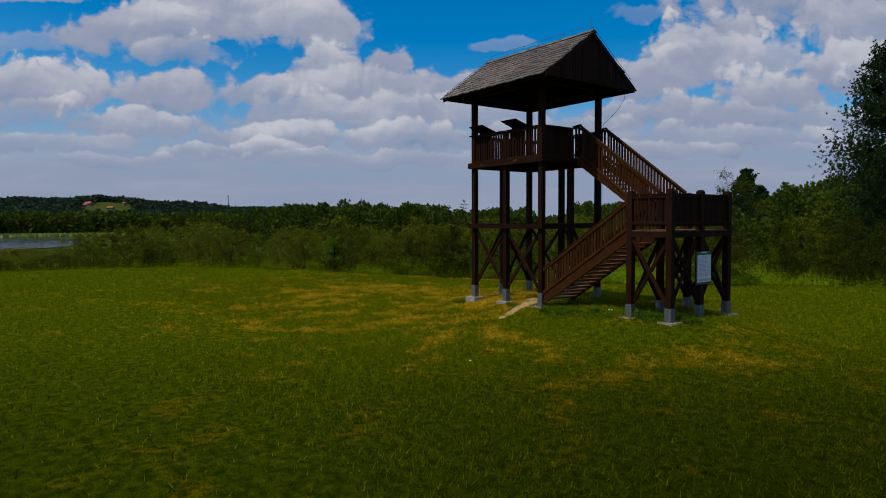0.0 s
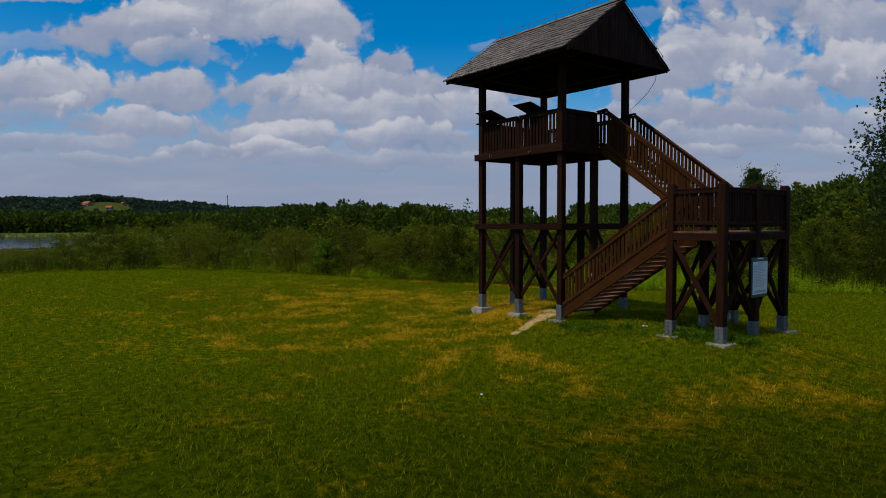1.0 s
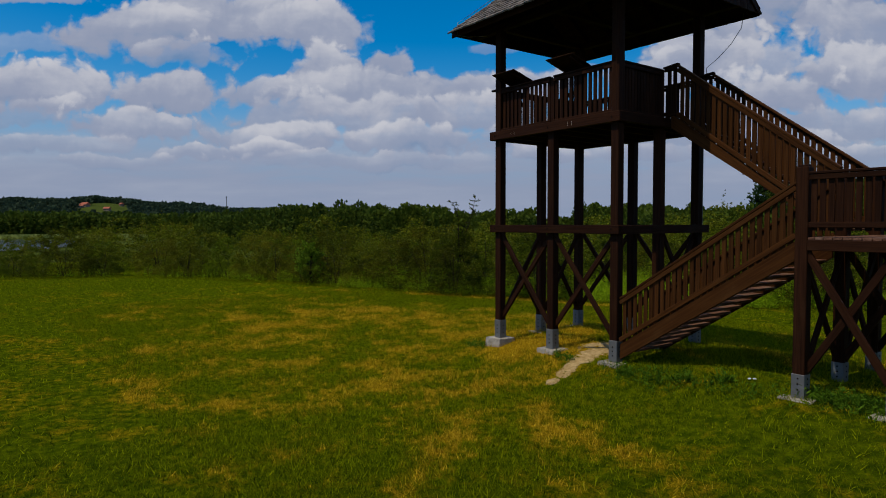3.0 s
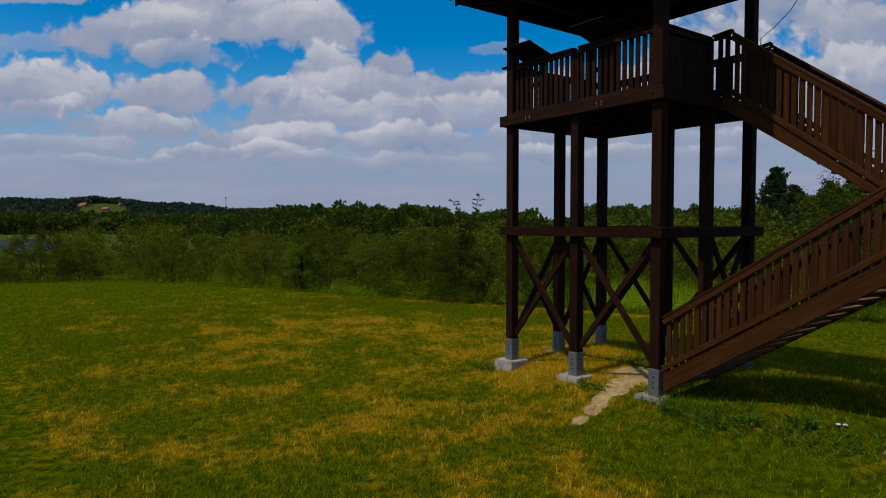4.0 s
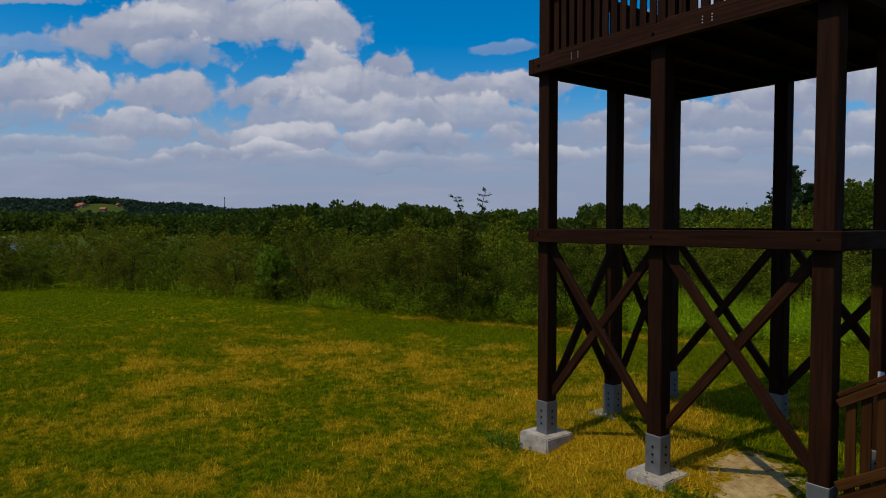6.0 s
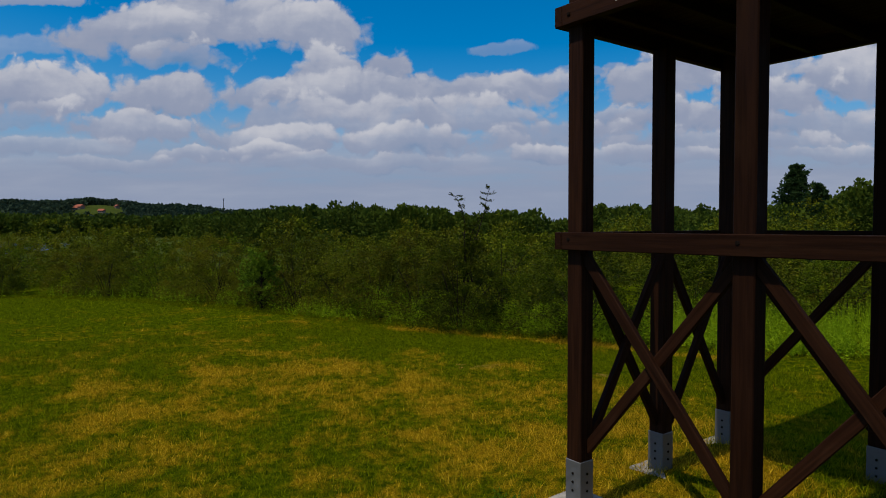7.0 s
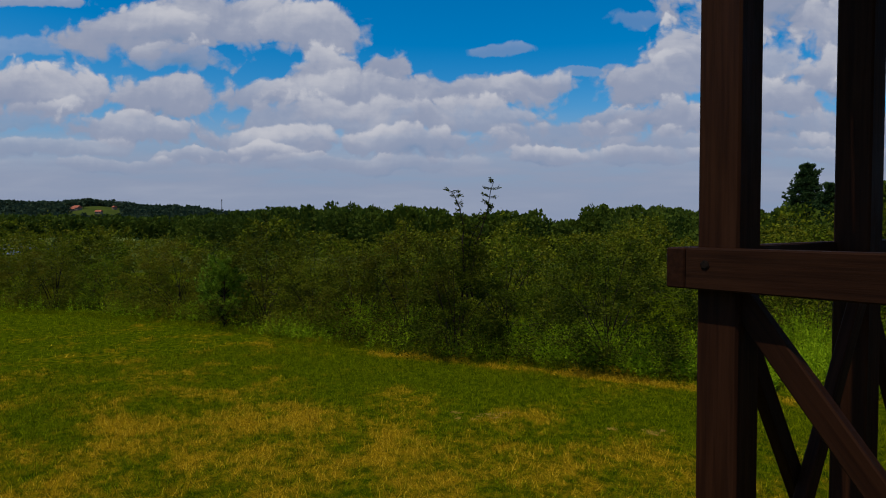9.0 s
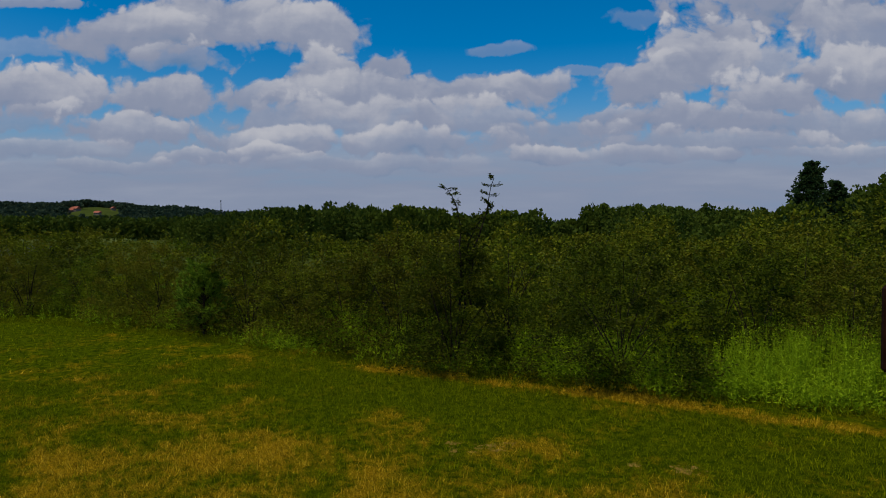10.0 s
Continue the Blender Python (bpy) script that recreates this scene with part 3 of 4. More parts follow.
def fence(a, b, z_floor, z_top, parent, out, pitch=0.15, gap=0.05, lower=0.10):
    """A railing: its lower rail carries slats, an upper rail and a cap."""
    o = Vector(out)
    za = z_floor + gap + lower
    rail = timber("railing", Vector((*a, za)) + o * 0.038, Vector((*b, za)) + o * 0.038, 0.045, 0.10, parent)
    slats(a, b, z_floor + gap, z_top - 0.05, rail, pitch, out=out)
    timber("upper_rail", Vector((*a, z_top - 0.10)) + o * 0.038, Vector((*b, z_top - 0.10)) + o * 0.038, 0.045, 0.09, rail)
    timber("rail_cap", Vector((*a, z_top - 0.022)), Vector((*b, z_top - 0.022)), 0.14, 0.045, rail)
    return rail


RAIL = 6.76
for x0, x1 in ((-W + H, -W / 2 - 0.06), (-W / 2 + 0.06, -H)):
    fence((x0, -0.02), (x1, -0.02), 5.60, RAIL, tower, (0, -1, 0), gap=0.02, lower=0.0)
    fence((x0, D + 0.02), (x1, D + 0.02), 5.60, RAIL, tower, (0, 1, 0), gap=0.02, lower=0.0)
for y0, y1 in ((H, D / 2 - 0.06), (D / 2 + 0.06, D - H)):
    fence((-W - 0.02, y0), (-W - 0.02, y1), 5.60, RAIL, tower, (-1, 0, 0), gap=0.02, lower=0.0)
fence((0.02, H), (0.02, D / 2 - 0.06), 5.60, RAIL, tower, (1, 0, 0), pitch=0.115, gap=0.02, lower=0.0)
block("rail_end", (-W - 0.34, -0.05, 6.74), (-W - H, 0.05, 6.785), tower)

# roof
RIDGE, EAVE, YM = 10.25, 8.46, D / 2
X0, X1, OUT = -5.03, 1.08, 2.49
SLOPE = (RIDGE - EAVE) / OUT
slant = math.hypot(OUT, RIDGE - EAVE)
roof = block("roof", (X0 + 0.05, YM - 0.07, RIDGE - 0.26), (X1 - 0.05, YM + 0.07, RIDGE - 0.09), tower)
tagged(roof, "gable roof of weathered grey wooden shingles")
for s in (-1, 1):
    # wall plate, rafters, sheathing boards, eaves board
    y = YM + s * D / 2
    block("wall_plate", (X0 + 0.12, y - 0.09, PLATE), (X1 - 0.1, y + 0.09, PLATE + 0.17), roof)
    for k in range(8):
        x = X0 + 0.2 + k * (X1 - X0 - 0.4) / 7
        timber("rafter", (x, YM + s * 0.05, RIDGE - 0.17), (x, YM + s * (OUT - 0.03), EAVE - 0.14), 0.08, 0.14, roof)
    for k in range(11):
        u0, u1 = k / 11, (k + 0.94) / 11
        um = (u0 + u1) / 2
        timber("sheathing_board", (X0, YM + s * OUT * um, RIDGE - 0.075 - um * (RIDGE - EAVE)), (X1, YM + s * OUT * um, RIDGE - 0.075 - um * (RIDGE - EAVE)), slant * 0.94 / 11, 0.03, roof, upward=(0, s * SLOPE, 1))
    timber("eaves_board", (X0, YM + s * (OUT + 0.0), EAVE - 0.13), (X1, YM + s * (OUT + 0.0), EAVE - 0.13), 0.035, 0.17, roof)
for x, way in ((X1 - 0.04, 1), (X0 + 0.04, -1)):
    # gable boards
    n = 30
    for k in range(n):
        y = YM - OUT + 0.05 + (k + 0.5) * (2 * OUT - 0.1) / n
        top = RIDGE - 0.10 - abs(y - YM) * SLOPE - 0.03
        if top > EAVE - 0.08:
            block("gable_board", (x - 0.014, y - 0.078, EAVE - 0.16), (x + 0.014, y + 0.078, top), roof, c=0.004)
    for s in (-1, 1):
        timber("verge_board", (x + way * 0.03, YM, RIDGE - 0.10), (x + way * 0.03, YM + s * OUT, EAVE - 0.10), 0.03, 0.17, roof)
for x in (-W, -W / 2, 0):
    block("tie_beam", (x - 0.08, 0.02, PLATE + 0.02), (x + 0.08, D - 0.02, PLATE + 0.16), roof)

# shingles in courses, butts uneven
SHING = [box_mesh(0.50, w, 0.042, SHINGLE, 0.004) for w in (0.13, 0.155, 0.18, 0.20)]
rs = random.Random(5)
joined_v, joined_f = [], []
count = 0
COURSES = 12
for s in (-1, 1):
    for k in range(COURSES):
        u = (k + 0.55) / COURSES
        x = X0 - 0.03 + rs.uniform(0, 0.08)
        while x < X1 - 0.09:
            i = rs.randrange(4) if x < X1 - 0.22 else 0
            w = (0.13, 0.155, 0.18, 0.20)[i]
            uu = u + rs.uniform(-0.013, 0.013) + 0.014
            p = Vector((x + w / 2, YM + s * OUT * uu * 1.02, RIDGE - uu * (RIDGE - EAVE) * 1.02 + 0.0))
            tilt = math.atan(SLOPE) - radians(5.0 + rs.uniform(-1.6, 1.6))
            m = Matrix.Translation(p) @ pose(0, 0, 0, 0, 0, 90 * s + rs.uniform(-1, 1)) @ pose(0, 0, 0, 0, math.degrees(tilt), 0)
            if s < 0 and count < 300 and k >= 3 and x < -1.3:
                part("shingle", SHING[i], roof, m)
                count += 1
            else:
                n0 = len(joined_v)
                for v in SHING[i].vertices:
                    joined_v.append(m @ v.co)
                joined_f += [tuple(n0 + q for q in poly.vertices) for poly in SHING[i].polygons]
            x += w + rs.uniform(0.004, 0.012)
part("shingle_course", mesh_of("shingle_course", joined_v, joined_f, SHINGLE), roof, kind="stuff")
for s in (-1, 1):
    timber("ridge_board", (X0 - 0.04, YM + s * 0.085, RIDGE + 0.005), (X1 + 0.04, YM + s * 0.085, RIDGE + 0.005), 0.19, 0.025, roof, SHINGLE, upward=(0, s * SLOPE, 1))


def desk(x):
    """A sloping information desk on two legs inside the railing."""
    t = thing("information_desk", (x, 0.35, 5.59), "dark wooden sloping information desk behind the railing", "desk", "desks on the platform")
    a, b = Vector((x, -0.42, 7.07)), Vector((x, 0.34, 6.84))
    timber("desk_top", a, b, 0.86, 0.03, t, label="sloping board")
    for e in (-0.30, 0.30):
        timber("bearer", (x + e, -0.36, 7.02), (x + e, 0.30, 6.81), 0.06, 0.07, t)
        block("leg", (x + e - 0.05, 0.10, 5.595), (x + e + 0.05, 0.20, 6.83), t)
    for k in range(5):
        a = x - 0.40 + k * 0.165
        block("back_board", (a, 0.045, 5.60), (a + 0.125, 0.07, 6.76), t)
    block("crossbar", (x - 0.30, 0.12, 6.2), (x + 0.30, 0.18, 6.3), t)
    return t


desk(-3.42)
desk(-1.43)

# ---- landing ----
LX0, LX1 = 4.06, 5.53
landing = thing("stair_landing", ((LX0 + LX1) / 2, D / 2, 0), "brown timber stair landing on six braced posts", "landing")
LAND = 2.83
for x in (LX0, LX1):
    for y in (0, D / 2, D):
        p = post(x, y, 4.07 if not (x == LX0 and y == D / 2) else 4.02, landing, 0.07, 0.43)
        part("post_cap", box_mesh(0.05, 0.17, 0.17, WOOD, 0.02), p, between((x, y, 4.06), (x, y, 4.11), (1, 0, 0)))
for y, s in ((0, -1), (D, 1)):
    block("rim_beam", (LX0 + H, y - 0.06 + s * 0.05, 2.60), (LX1 - H, y + 0.06 + s * 0.05, 2.785), landing)
for x, s in ((LX0, -1), (LX1, 1)):
    for y0, y1 in ((0, D / 2), (D / 2, D)):
        block("rim_beam", (x - 0.06 + s * 0.05, y0 + H, 2.60), (x + 0.06 + s * 0.05, y1 - H, 2.785), landing)
n = 11
for k in range(n):
    a = LX0 - 0.08 + k * (LX1 - LX0 + 0.16) / n
    m = block("floor_board", (a, -0.08, 2.79), (a + (LX1 - LX0 + 0.16) / n - 0.012, D + 0.08, LAND), landing, TREAD, c=0.004)
fence((LX0 + H, -0.02), (LX1 - H, -0.02), LAND + 0.07, 3.98, landing, (0, -1, 0), 0.135)
fence((LX0 + H, D + 0.02), (LX1 - H, D + 0.02), LAND + 0.07, 3.98, landing, (0, 1, 0), 0.135)
for y0, y1 in ((H, D / 2 - H), (D / 2 + H, D - H)):
    fence((LX1 + 0.02, y0), (LX1 + 0.02, y1), LAND + 0.07, 3.98, landing, (1, 0, 0), 0.125)
cross((LX0, 0), (LX1, 0), 0.46, 2.56, (0, -1, 0), landing, 0.06, 0.13)
cross((LX0, D), (LX1, D), 0.46, 2.56, (0, 1, 0), landing, 0.06, 0.13)
for x, s in ((LX0, -1), (LX1, 1)):
    for y0, y1 in ((0, D / 2), (D / 2, D)):
        cross((x, y0), (x, y1), 0.46, 2.56, (s, 0, 0), landing, 0.06, 0.13)
cross((LX0, D / 2), (LX1, D / 2), 0.46, 2.56, (0, 1, 0), landing, 0.06, 0.13)


def flight(y0, y1, xa, za, xb, zb, risers, label, rail0, rail1, foot, zr, drop):
    """A straight flight from (xa, za) up to (xb, zb): two stringers, open treads and railings."""
    t = thing("stair_flight", ((xa + xb) / 2, (y0 + y1) / 2, foot), label, "stairs", "stair flights")
    slope = (zb - za) / (xb - xa)
    lo, hi = min(xa, xb), max(xa, xb)

    def on(x, base=0.0):
        return za + slope * (x - xa) + base

    for y, s in ((y0, -1), (y1, 1)):
        prof = [(lo, on(lo)), (hi, on(hi)), (hi, on(hi) - 0.35), (lo, on(lo) - 0.35)]
        prof = [(x, max(z, foot)) for x, z in prof]
        if foot < 1.5:
            prof[3:] = [(lo + (foot - (on(lo) - 0.35)) / slope, foot), (lo, foot)] if on(lo) - 0.35 < foot else prof[3:]
        verts = [(x, y - 0.035, z) for x, z in prof] + [(x, y + 0.035, z) for x, z in prof]
        k = len(prof)
        faces = [tuple(range(k)), tuple(range(2 * k - 1, k - 1, -1))] + [((i + 1) % k, i, k + i, k + (i + 1) % k) for i in range(k)]
        bm = bmesh.new()
        vs = [bm.verts.new(v) for v in verts]
        for f in faces:
            bm.faces.new([vs[i] for i in f])
        bmesh.ops.recalc_face_normals(bm, faces=bm.faces[:])
        bmesh.ops.bevel(bm, geom=bm.edges[:], offset=0.006, segments=1, affect="EDGES")
        back = between((lo, y, on(lo)), (hi, y, on(hi)))
        bm.transform(back.inverted())
        me = bpy.data.meshes.new("stringer")
        bm.to_mesh(me)
        bm.free()
        me.materials.append(STAIR)
        part("stringer", me, t, back)
        # railing along the stringer
        a, b = lo + rail0, hi - rail1
        o = Vector((0, s * 0.045, 0))
        lower = timber("railing", Vector((a, y, on(a, 0.10))) + o, Vector((b, y, on(b, 0.10))) + o, 0.04, 0.10, t, STAIR)
        slats((a + 0.04, y + s * 0.012), (b - 0.04, y + s * 0.012), on(a + 0.04, -0.04), on(a + 0.04, zr - 0.08), lower, 0.135, 0.095, (0, s, 0), slope, mat=STAIR)
        timber("upper_rail", Vector((a, y, on(a, zr - 0.09))) + o, Vector((b, y, on(b, zr - 0.09))) + o, 0.04, 0.09, lower, STAIR)
        timber("handrail", (a, y + s * 0.01, on(a, zr)), (b, y + s * 0.01, on(b, zr)), 0.12, 0.05, lower, STAIR)
    for k in range(1, risers):
        x = xa + (xb - xa) * k / risers
        z = za + (zb - za) * k / risers - drop
        timber("tread", (x, y0 + 0.036, z), (x, y1 - 0.036, z), 0.27, 0.045, t, TREAD, c=0.006)
    return t


flight(-0.02, 1.48, 0.16, 0.33, 3.95, 2.76, 16, "brown timber stair flight with slatted railings rising from the ground", 0.0, 0.0, -0.16, 1.04, 0.26)
flight(1.72, 3.22, 3.98, 2.92, 0.24, 5.70, 16, "brown timber stair flight with slatted railings rising to the platform", 0.17, 0.0, 2.84, 1.22, 0.15)
# short level rails between the platform and the upper flight
for y, s in ((1.72, -1), (3.22, 1)):
    level = block("railing", (0.06, y - 0.02 + s * 0.045, 5.64), (0.40, y + 0.02 + s * 0.045, 5.74), tower)
    block("upper_rail", (0.06, y - 0.02 + s * 0.045, 6.70), (0.40, y + 0.02 + s * 0.045, 6.79), level)
    timber("rail_cap", (0.02, y + s * 0.01, 6.80), (0.42, y + s * 0.01, 6.84), 0.12, 0.05, level)
    slats((0.10, y + s * 0.012), (0.40, y + s * 0.012), 5.60, 6.78, level, 0.135, 0.095, (0, s, 0))

# notice on the landing post
notice = thing("notice_board", (LX1 + H + 0.03, D / 2, 1.0), "white printed notice on a dark green board on a post", "sign")
nx = LX1 + H + 0.012
block("board", (nx, 1.21, 1.06), (nx + 0.025, 2.05, 2.13), notice, GREEN, c=0.004)
block("sheet", (nx + 0.029, 1.26, 1.14), (nx + 0.035, 2.03, 2.02), notice, SHEET, "white printed sheet", c=0.001)
rb = random.Random(3)
for k in range(15):
    z = 1.93 - k * 0.042
    block("text_bar", (nx + 0.0375, 1.32, z - 0.008), (nx + 0.0395, 1.32 + 0.64 * rb.uniform(0.6, 1.0), z + 0.008), notice, INK, c=0)
for z, w, h in ((1.975, 0.3, 0.022), (1.21, 0.64, 0.07), (2.10, 0.3, 0.035)):
    block("text_bar", (nx + (0.0375 if z < 2.03 else 0.027), 1.645 - w / 2, z - h / 2), (nx + (0.0395 if z < 2.03 else 0.03), 1.645 + w / 2, z + h / 2), notice, INK if z < 2.03 else SHEET, c=0)

# trail marker on the inner stair post
marker = thing("trail_marker", (0, D / 2 - H - 0.003, 1.18), "small white and green trail marker plate on a tower post", "sign")
block("plate", (-0.035, D / 2 - H - 0.008, 1.18), (0.035, D / 2 - H - 0.003, 1.36), marker, SHEET, "white enamel plate", c=0.001)
block("stripe", (-0.030, D / 2 - H - 0.013, 1.20), (0.030, D / 2 - H - 0.010, 1.26), marker, GREEN, "green stripe", c=0.001)

# lightning conductor: wire on stand-offs along ridge and verge, two rods, a loose loop
light = thing("lightning_conductor", (X1, YM, RIDGE), "thin grey lightning conductor wire with two rods on the roof", "wire")
RZ = RIDGE + 0.26
wire = [(X0 + 0.6 - 1.0, YM - 1.35, EAVE + 1.0), (X0 + 0.15, YM - 0.55, RIDGE - 0.20), (X0 + 0.25, YM, RZ)] + [(X0 + 0.25 + k * (X1 - X0 - 0.35) / 8, YM, RZ - 0.02 * (k % 2)) for k in range(1, 9)]
part("wire", tubes_mesh("wire", [(wire[2:], [0.009] * 9)], WIRE), light)
verge = [(X1 - 0.05, YM + u * OUT, RIDGE - u * (RIDGE - EAVE) + 0.17) for u in np.linspace(0, 0.93, 7)]
part("wire", tubes_mesh("wire", [(verge, [0.009] * 7)], WIRE), light)
front = [(X0 + 0.25, YM - u * OUT, RIDGE - u * (RIDGE - EAVE) + 0.15) for u in np.linspace(0, 1.0, 7)] + [(X0 + 0.3, YM - OUT - 0.05, EAVE - 0.2), (X0 + 0.5, YM - OUT + 0.15, EAVE - 0.26), (X0 + 0.9, YM - OUT + 0.5, EAVE - 0.27)]
part("wire", tubes_mesh("wire", [(front, [0.009] * 10)], WIRE), light)
loop = [(0.75, D + 0.72, EAVE - 0.10), (0.72, D + 0.68, 8.0), (0.55, D + 0.5, 7.6), (0.32, D + 0.28, 7.25), (0.10, D + 0.16, 7.05), (0.0, D + 0.23, 5.5), (0.0, D + 0.23, 3.3), (0.0, D + 0.125, 0.5)]
part("down_wire", tubes_mesh("down_wire", [(loop, [0.009] * 8)], WIRE), light)
for x in (X0 + 0.25, X1 - 0.1):
    part("rod", tubes_mesh("rod", [([(x, YM, RIDGE), (x, YM, RIDGE + 0.6)], [0.009, 0.006])], WIRE), light)
for x in np.linspace(X0 + 0.4, X1 - 0.1, 5):
    part("stand_off", tubes_mesh("stand_off", [([(x, YM, RIDGE), (x, YM, RZ)], [0.009, 0.009])], WIRE), light)
for u in (0.1, 0.5, 0.9):
    z = RIDGE - u * (RIDGE - EAVE)
    part("stand_off", tubes_mesh("stand_off", [([(X1 - 0.05, YM + u * OUT, z), (X1 - 0.05, YM + u * OUT, z + 0.17)], [0.008, 0.008])], WIRE), light)


# ---- plants ----
def unit(v):
    return v / np.maximum(np.linalg.norm(v, axis=-1, keepdims=True), 1e-9)


def leaves(at, way, size, rng, broad=0.5, level=0.0):
    """Diamond leaves at the places at, pointing along way; vertices and triangles."""
    n = len(at)
    way = unit(way)
    sidew = unit(np.cross(way, unit(rng.normal(size=(n, 3)) + np.array((0, 0, level)))))
    s = np.asarray(size).reshape(-1, 1)
    tip = at + way * s
    midp = at + way * s * 0.45
    v = np.stack([at, midp + sidew * s * broad * 0.5, tip, midp - sidew * s * broad * 0.5], 1).reshape(-1, 3)
    b = np.arange(n)[:, None] * 4
    return v, np.concatenate([b, b + 1, b + 2, b + 3], 1)


def shrub_meshes(seed, wide, tall, lobes, twigs, per, size, mat, shoot=0.10, spire=0.0, droop=0.22):
    """A scrub bush: limbs from one root to leafy boughs spread over a dome, each bough a spray of twigs with single leaves.
    Returns the stems' and the crown's mesh, and the crown's vertices and faces."""
    rng = np.random.default_rng(seed)
    lines, P, Q = [], [], []
    for k in range(lobes):
        a = 2.4 * k + rng.uniform(-0.5, 0.5)
        up = (k + rng.uniform(0, 1)) / lobes
        e = math.asin(0.97 * up)
        r = wide * 0.84 * math.sqrt(max(0.02, 1 - (max(0.0, up - 0.2) / 0.82) ** 2)) * rng.uniform(0.55, 1.05) * (1 + 0.14 * math.sin(3 * a + seed))
        c = np.array((r * math.cos(a), r * math.sin(a), tall * (0.09 + 0.74 * up * rng.uniform(0.88, 1.08))))
        root = np.array((rng.normal() * 0.06 * wide, rng.normal() * 0.06 * wide, -0.1))
        mid = root * 0.55 + c * 0.45 + np.array((-0.15 * c[0], -0.15 * c[1], tall * 0.10)) + rng.normal(size=3) * 0.06
        u = np.linspace(0, 1, 6)[:, None]
        bough = (1 - u) ** 2 * root + 2 * u * (1 - u) * mid + u * u * c
        if k % 3 == 0:
            lines.append((bough.tolist(), np.linspace(0.022, 0.005, 6).tolist()))
        way = unit(np.array((math.cos(a) * math.cos(e), math.sin(a) * math.cos(e), math.sin(e) * 0.8 + 0.12)))
        reach = wide * rng.uniform(0.17, 0.31)
        for _ in range(twigs):
            w = unit(rng.normal(size=3) * (1, 1, 0.42) + way * 0.8)
            length = reach * rng.uniform(0.45, 1.25)
            if rng.uniform() < shoot:
                w, length = unit(way + rng.normal(size=3) * 0.35 + (0, 0, 0.35)), reach * rng.uniform(1.3, 2.0)
            base = c + rng.normal(size=3) * reach * 0.16
            g = np.linspace(0.05, 1, per)[:, None] ** 0.8
            pts = base + w * length * g + np.array((0, 0, -droop)) * g * g * length
            pts = pts + rng.normal(size=(per, 3)) * (0.05 * wide / 1.9)
            P.append(pts)
            Q.append(w * 0.5 + rng.normal(size=(per, 3)) * 0.75)
            if rng.uniform() < 0.08:
                lines.append(([base.tolist(), (base + w * length * 0.6).tolist(), (base + w * length - np.array((0, 0, droop * length))).tolist()], [0.007, 0.005, 0.003]))
    # low boughs that hide the stems down to the ground
    for k in range(lobes // 2):
        a = 2 * math.pi * (k + rng.uniform(0, 0.8)) / (lobes // 2)
        r = wide * rng.uniform(0.25, 0.92)
        c = np.array((r * math.cos(a), r * math.sin(a), tall * rng.uniform(0.05, 0.24)))
        m = twigs * per * 2 // 3
        P.append(c + rng.normal(size=(m, 3)) * (0.16 * wide, 0.16 * wide, 0.055 * tall))
        Q.append(np.array((math.cos(a), math.sin(a), 0.3)) + rng.normal(size=(m, 3)) * 0.7)
    # upright leaders that stand above the dome
    for k in range(int(spire)):
        p, w = np.array((0.15 + 0.12 * (k - 0.5), 0.15 + 0.1 * k, tall * 0.45)), np.array((rng.normal() * 0.1, rng.normal() * 0.1, 1.0))
        pts = [p]
        n = 15
        for i in range(n):
            w = unit(w + rng.normal(size=3) * (0.16, 0.16, 0.04) + (0, 0, 0.14))
            p = p + w * tall * 0.95 / n * (1.0 - 0.10 * k)
            pts.append(p)
            top = i / n
            for _ in range(3 if top < 0.5 else 2):
                b = unit(rng.normal(size=3) * (1, 1, 0.35) + (0, 0, 0.35))
                L = rng.uniform(0.16, 0.5) * (1.15 - 0.6 * top)
                lines.append(([p, p + b * L * 0.5 + (0, 0, 0.03), p + b * L], [0.011, 0.008, 0.004]))
                m = int(per * (3.0 if top < 0.55 else 2.0))
                g = rng.uniform(0.1, 1, (m, 1))
                P.append(p + b * L * g + rng.normal(size=(m, 3)) * (0.06 if top < 0.45 else 0.022))
                Q.append(b + rng.normal(size=(m, 3)) * 0.7)
        lines.append((pts, np.linspace(0.035, 0.009, n + 1).tolist()))
    P, Q = np.concatenate(P), np.concatenate(Q)
    keep = P[:, 2] > 0.05
    P, Q = P[keep], Q[keep]
    v, f = leaves(P, Q * (1, 1, 0.6), rng.uniform(0.65, 1.35, len(P)) * size, rng, 0.62, 1.3)
    lines = [([list(map(float, q)) for q in pts], rad) for pts, rad in lines]
    return tubes_mesh("stem", lines, BARK, 4), grid_mesh("crown", v, f, mat), v, f


SHRUBS = [
    shrub_meshes(11, 1.9, 3.5, 34, 20, 14, 0.066, HAW),
    shrub_meshes(12, 1.7, 3.2, 32, 20, 14, 0.066, HAWGREEN),
    shrub_meshes(13, 2.2, 3.7, 38, 20, 14, 0.070, HAW),
    shrub_meshes(14, 1.6, 2.9, 30, 20, 14, 0.064, HAWGREEN),
]
REAR = [shrub_meshes(15, 1.9, 3.5, 26, 12, 9, 0.105, HAW, 0.03), shrub_meshes(16, 1.8, 3.2, 24, 12, 9, 0.105, HAWGREEN, 0.03), shrub_meshes(17, 2.2, 3.7, 28, 12, 9, 0.11, HAW, 0.03), shrub_meshes(18, 1.7, 3.0, 24, 12, 9, 0.10, HAWGREEN, 0.03)]
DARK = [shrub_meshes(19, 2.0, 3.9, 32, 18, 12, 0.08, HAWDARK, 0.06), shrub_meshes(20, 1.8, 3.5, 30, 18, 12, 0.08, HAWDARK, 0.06)]
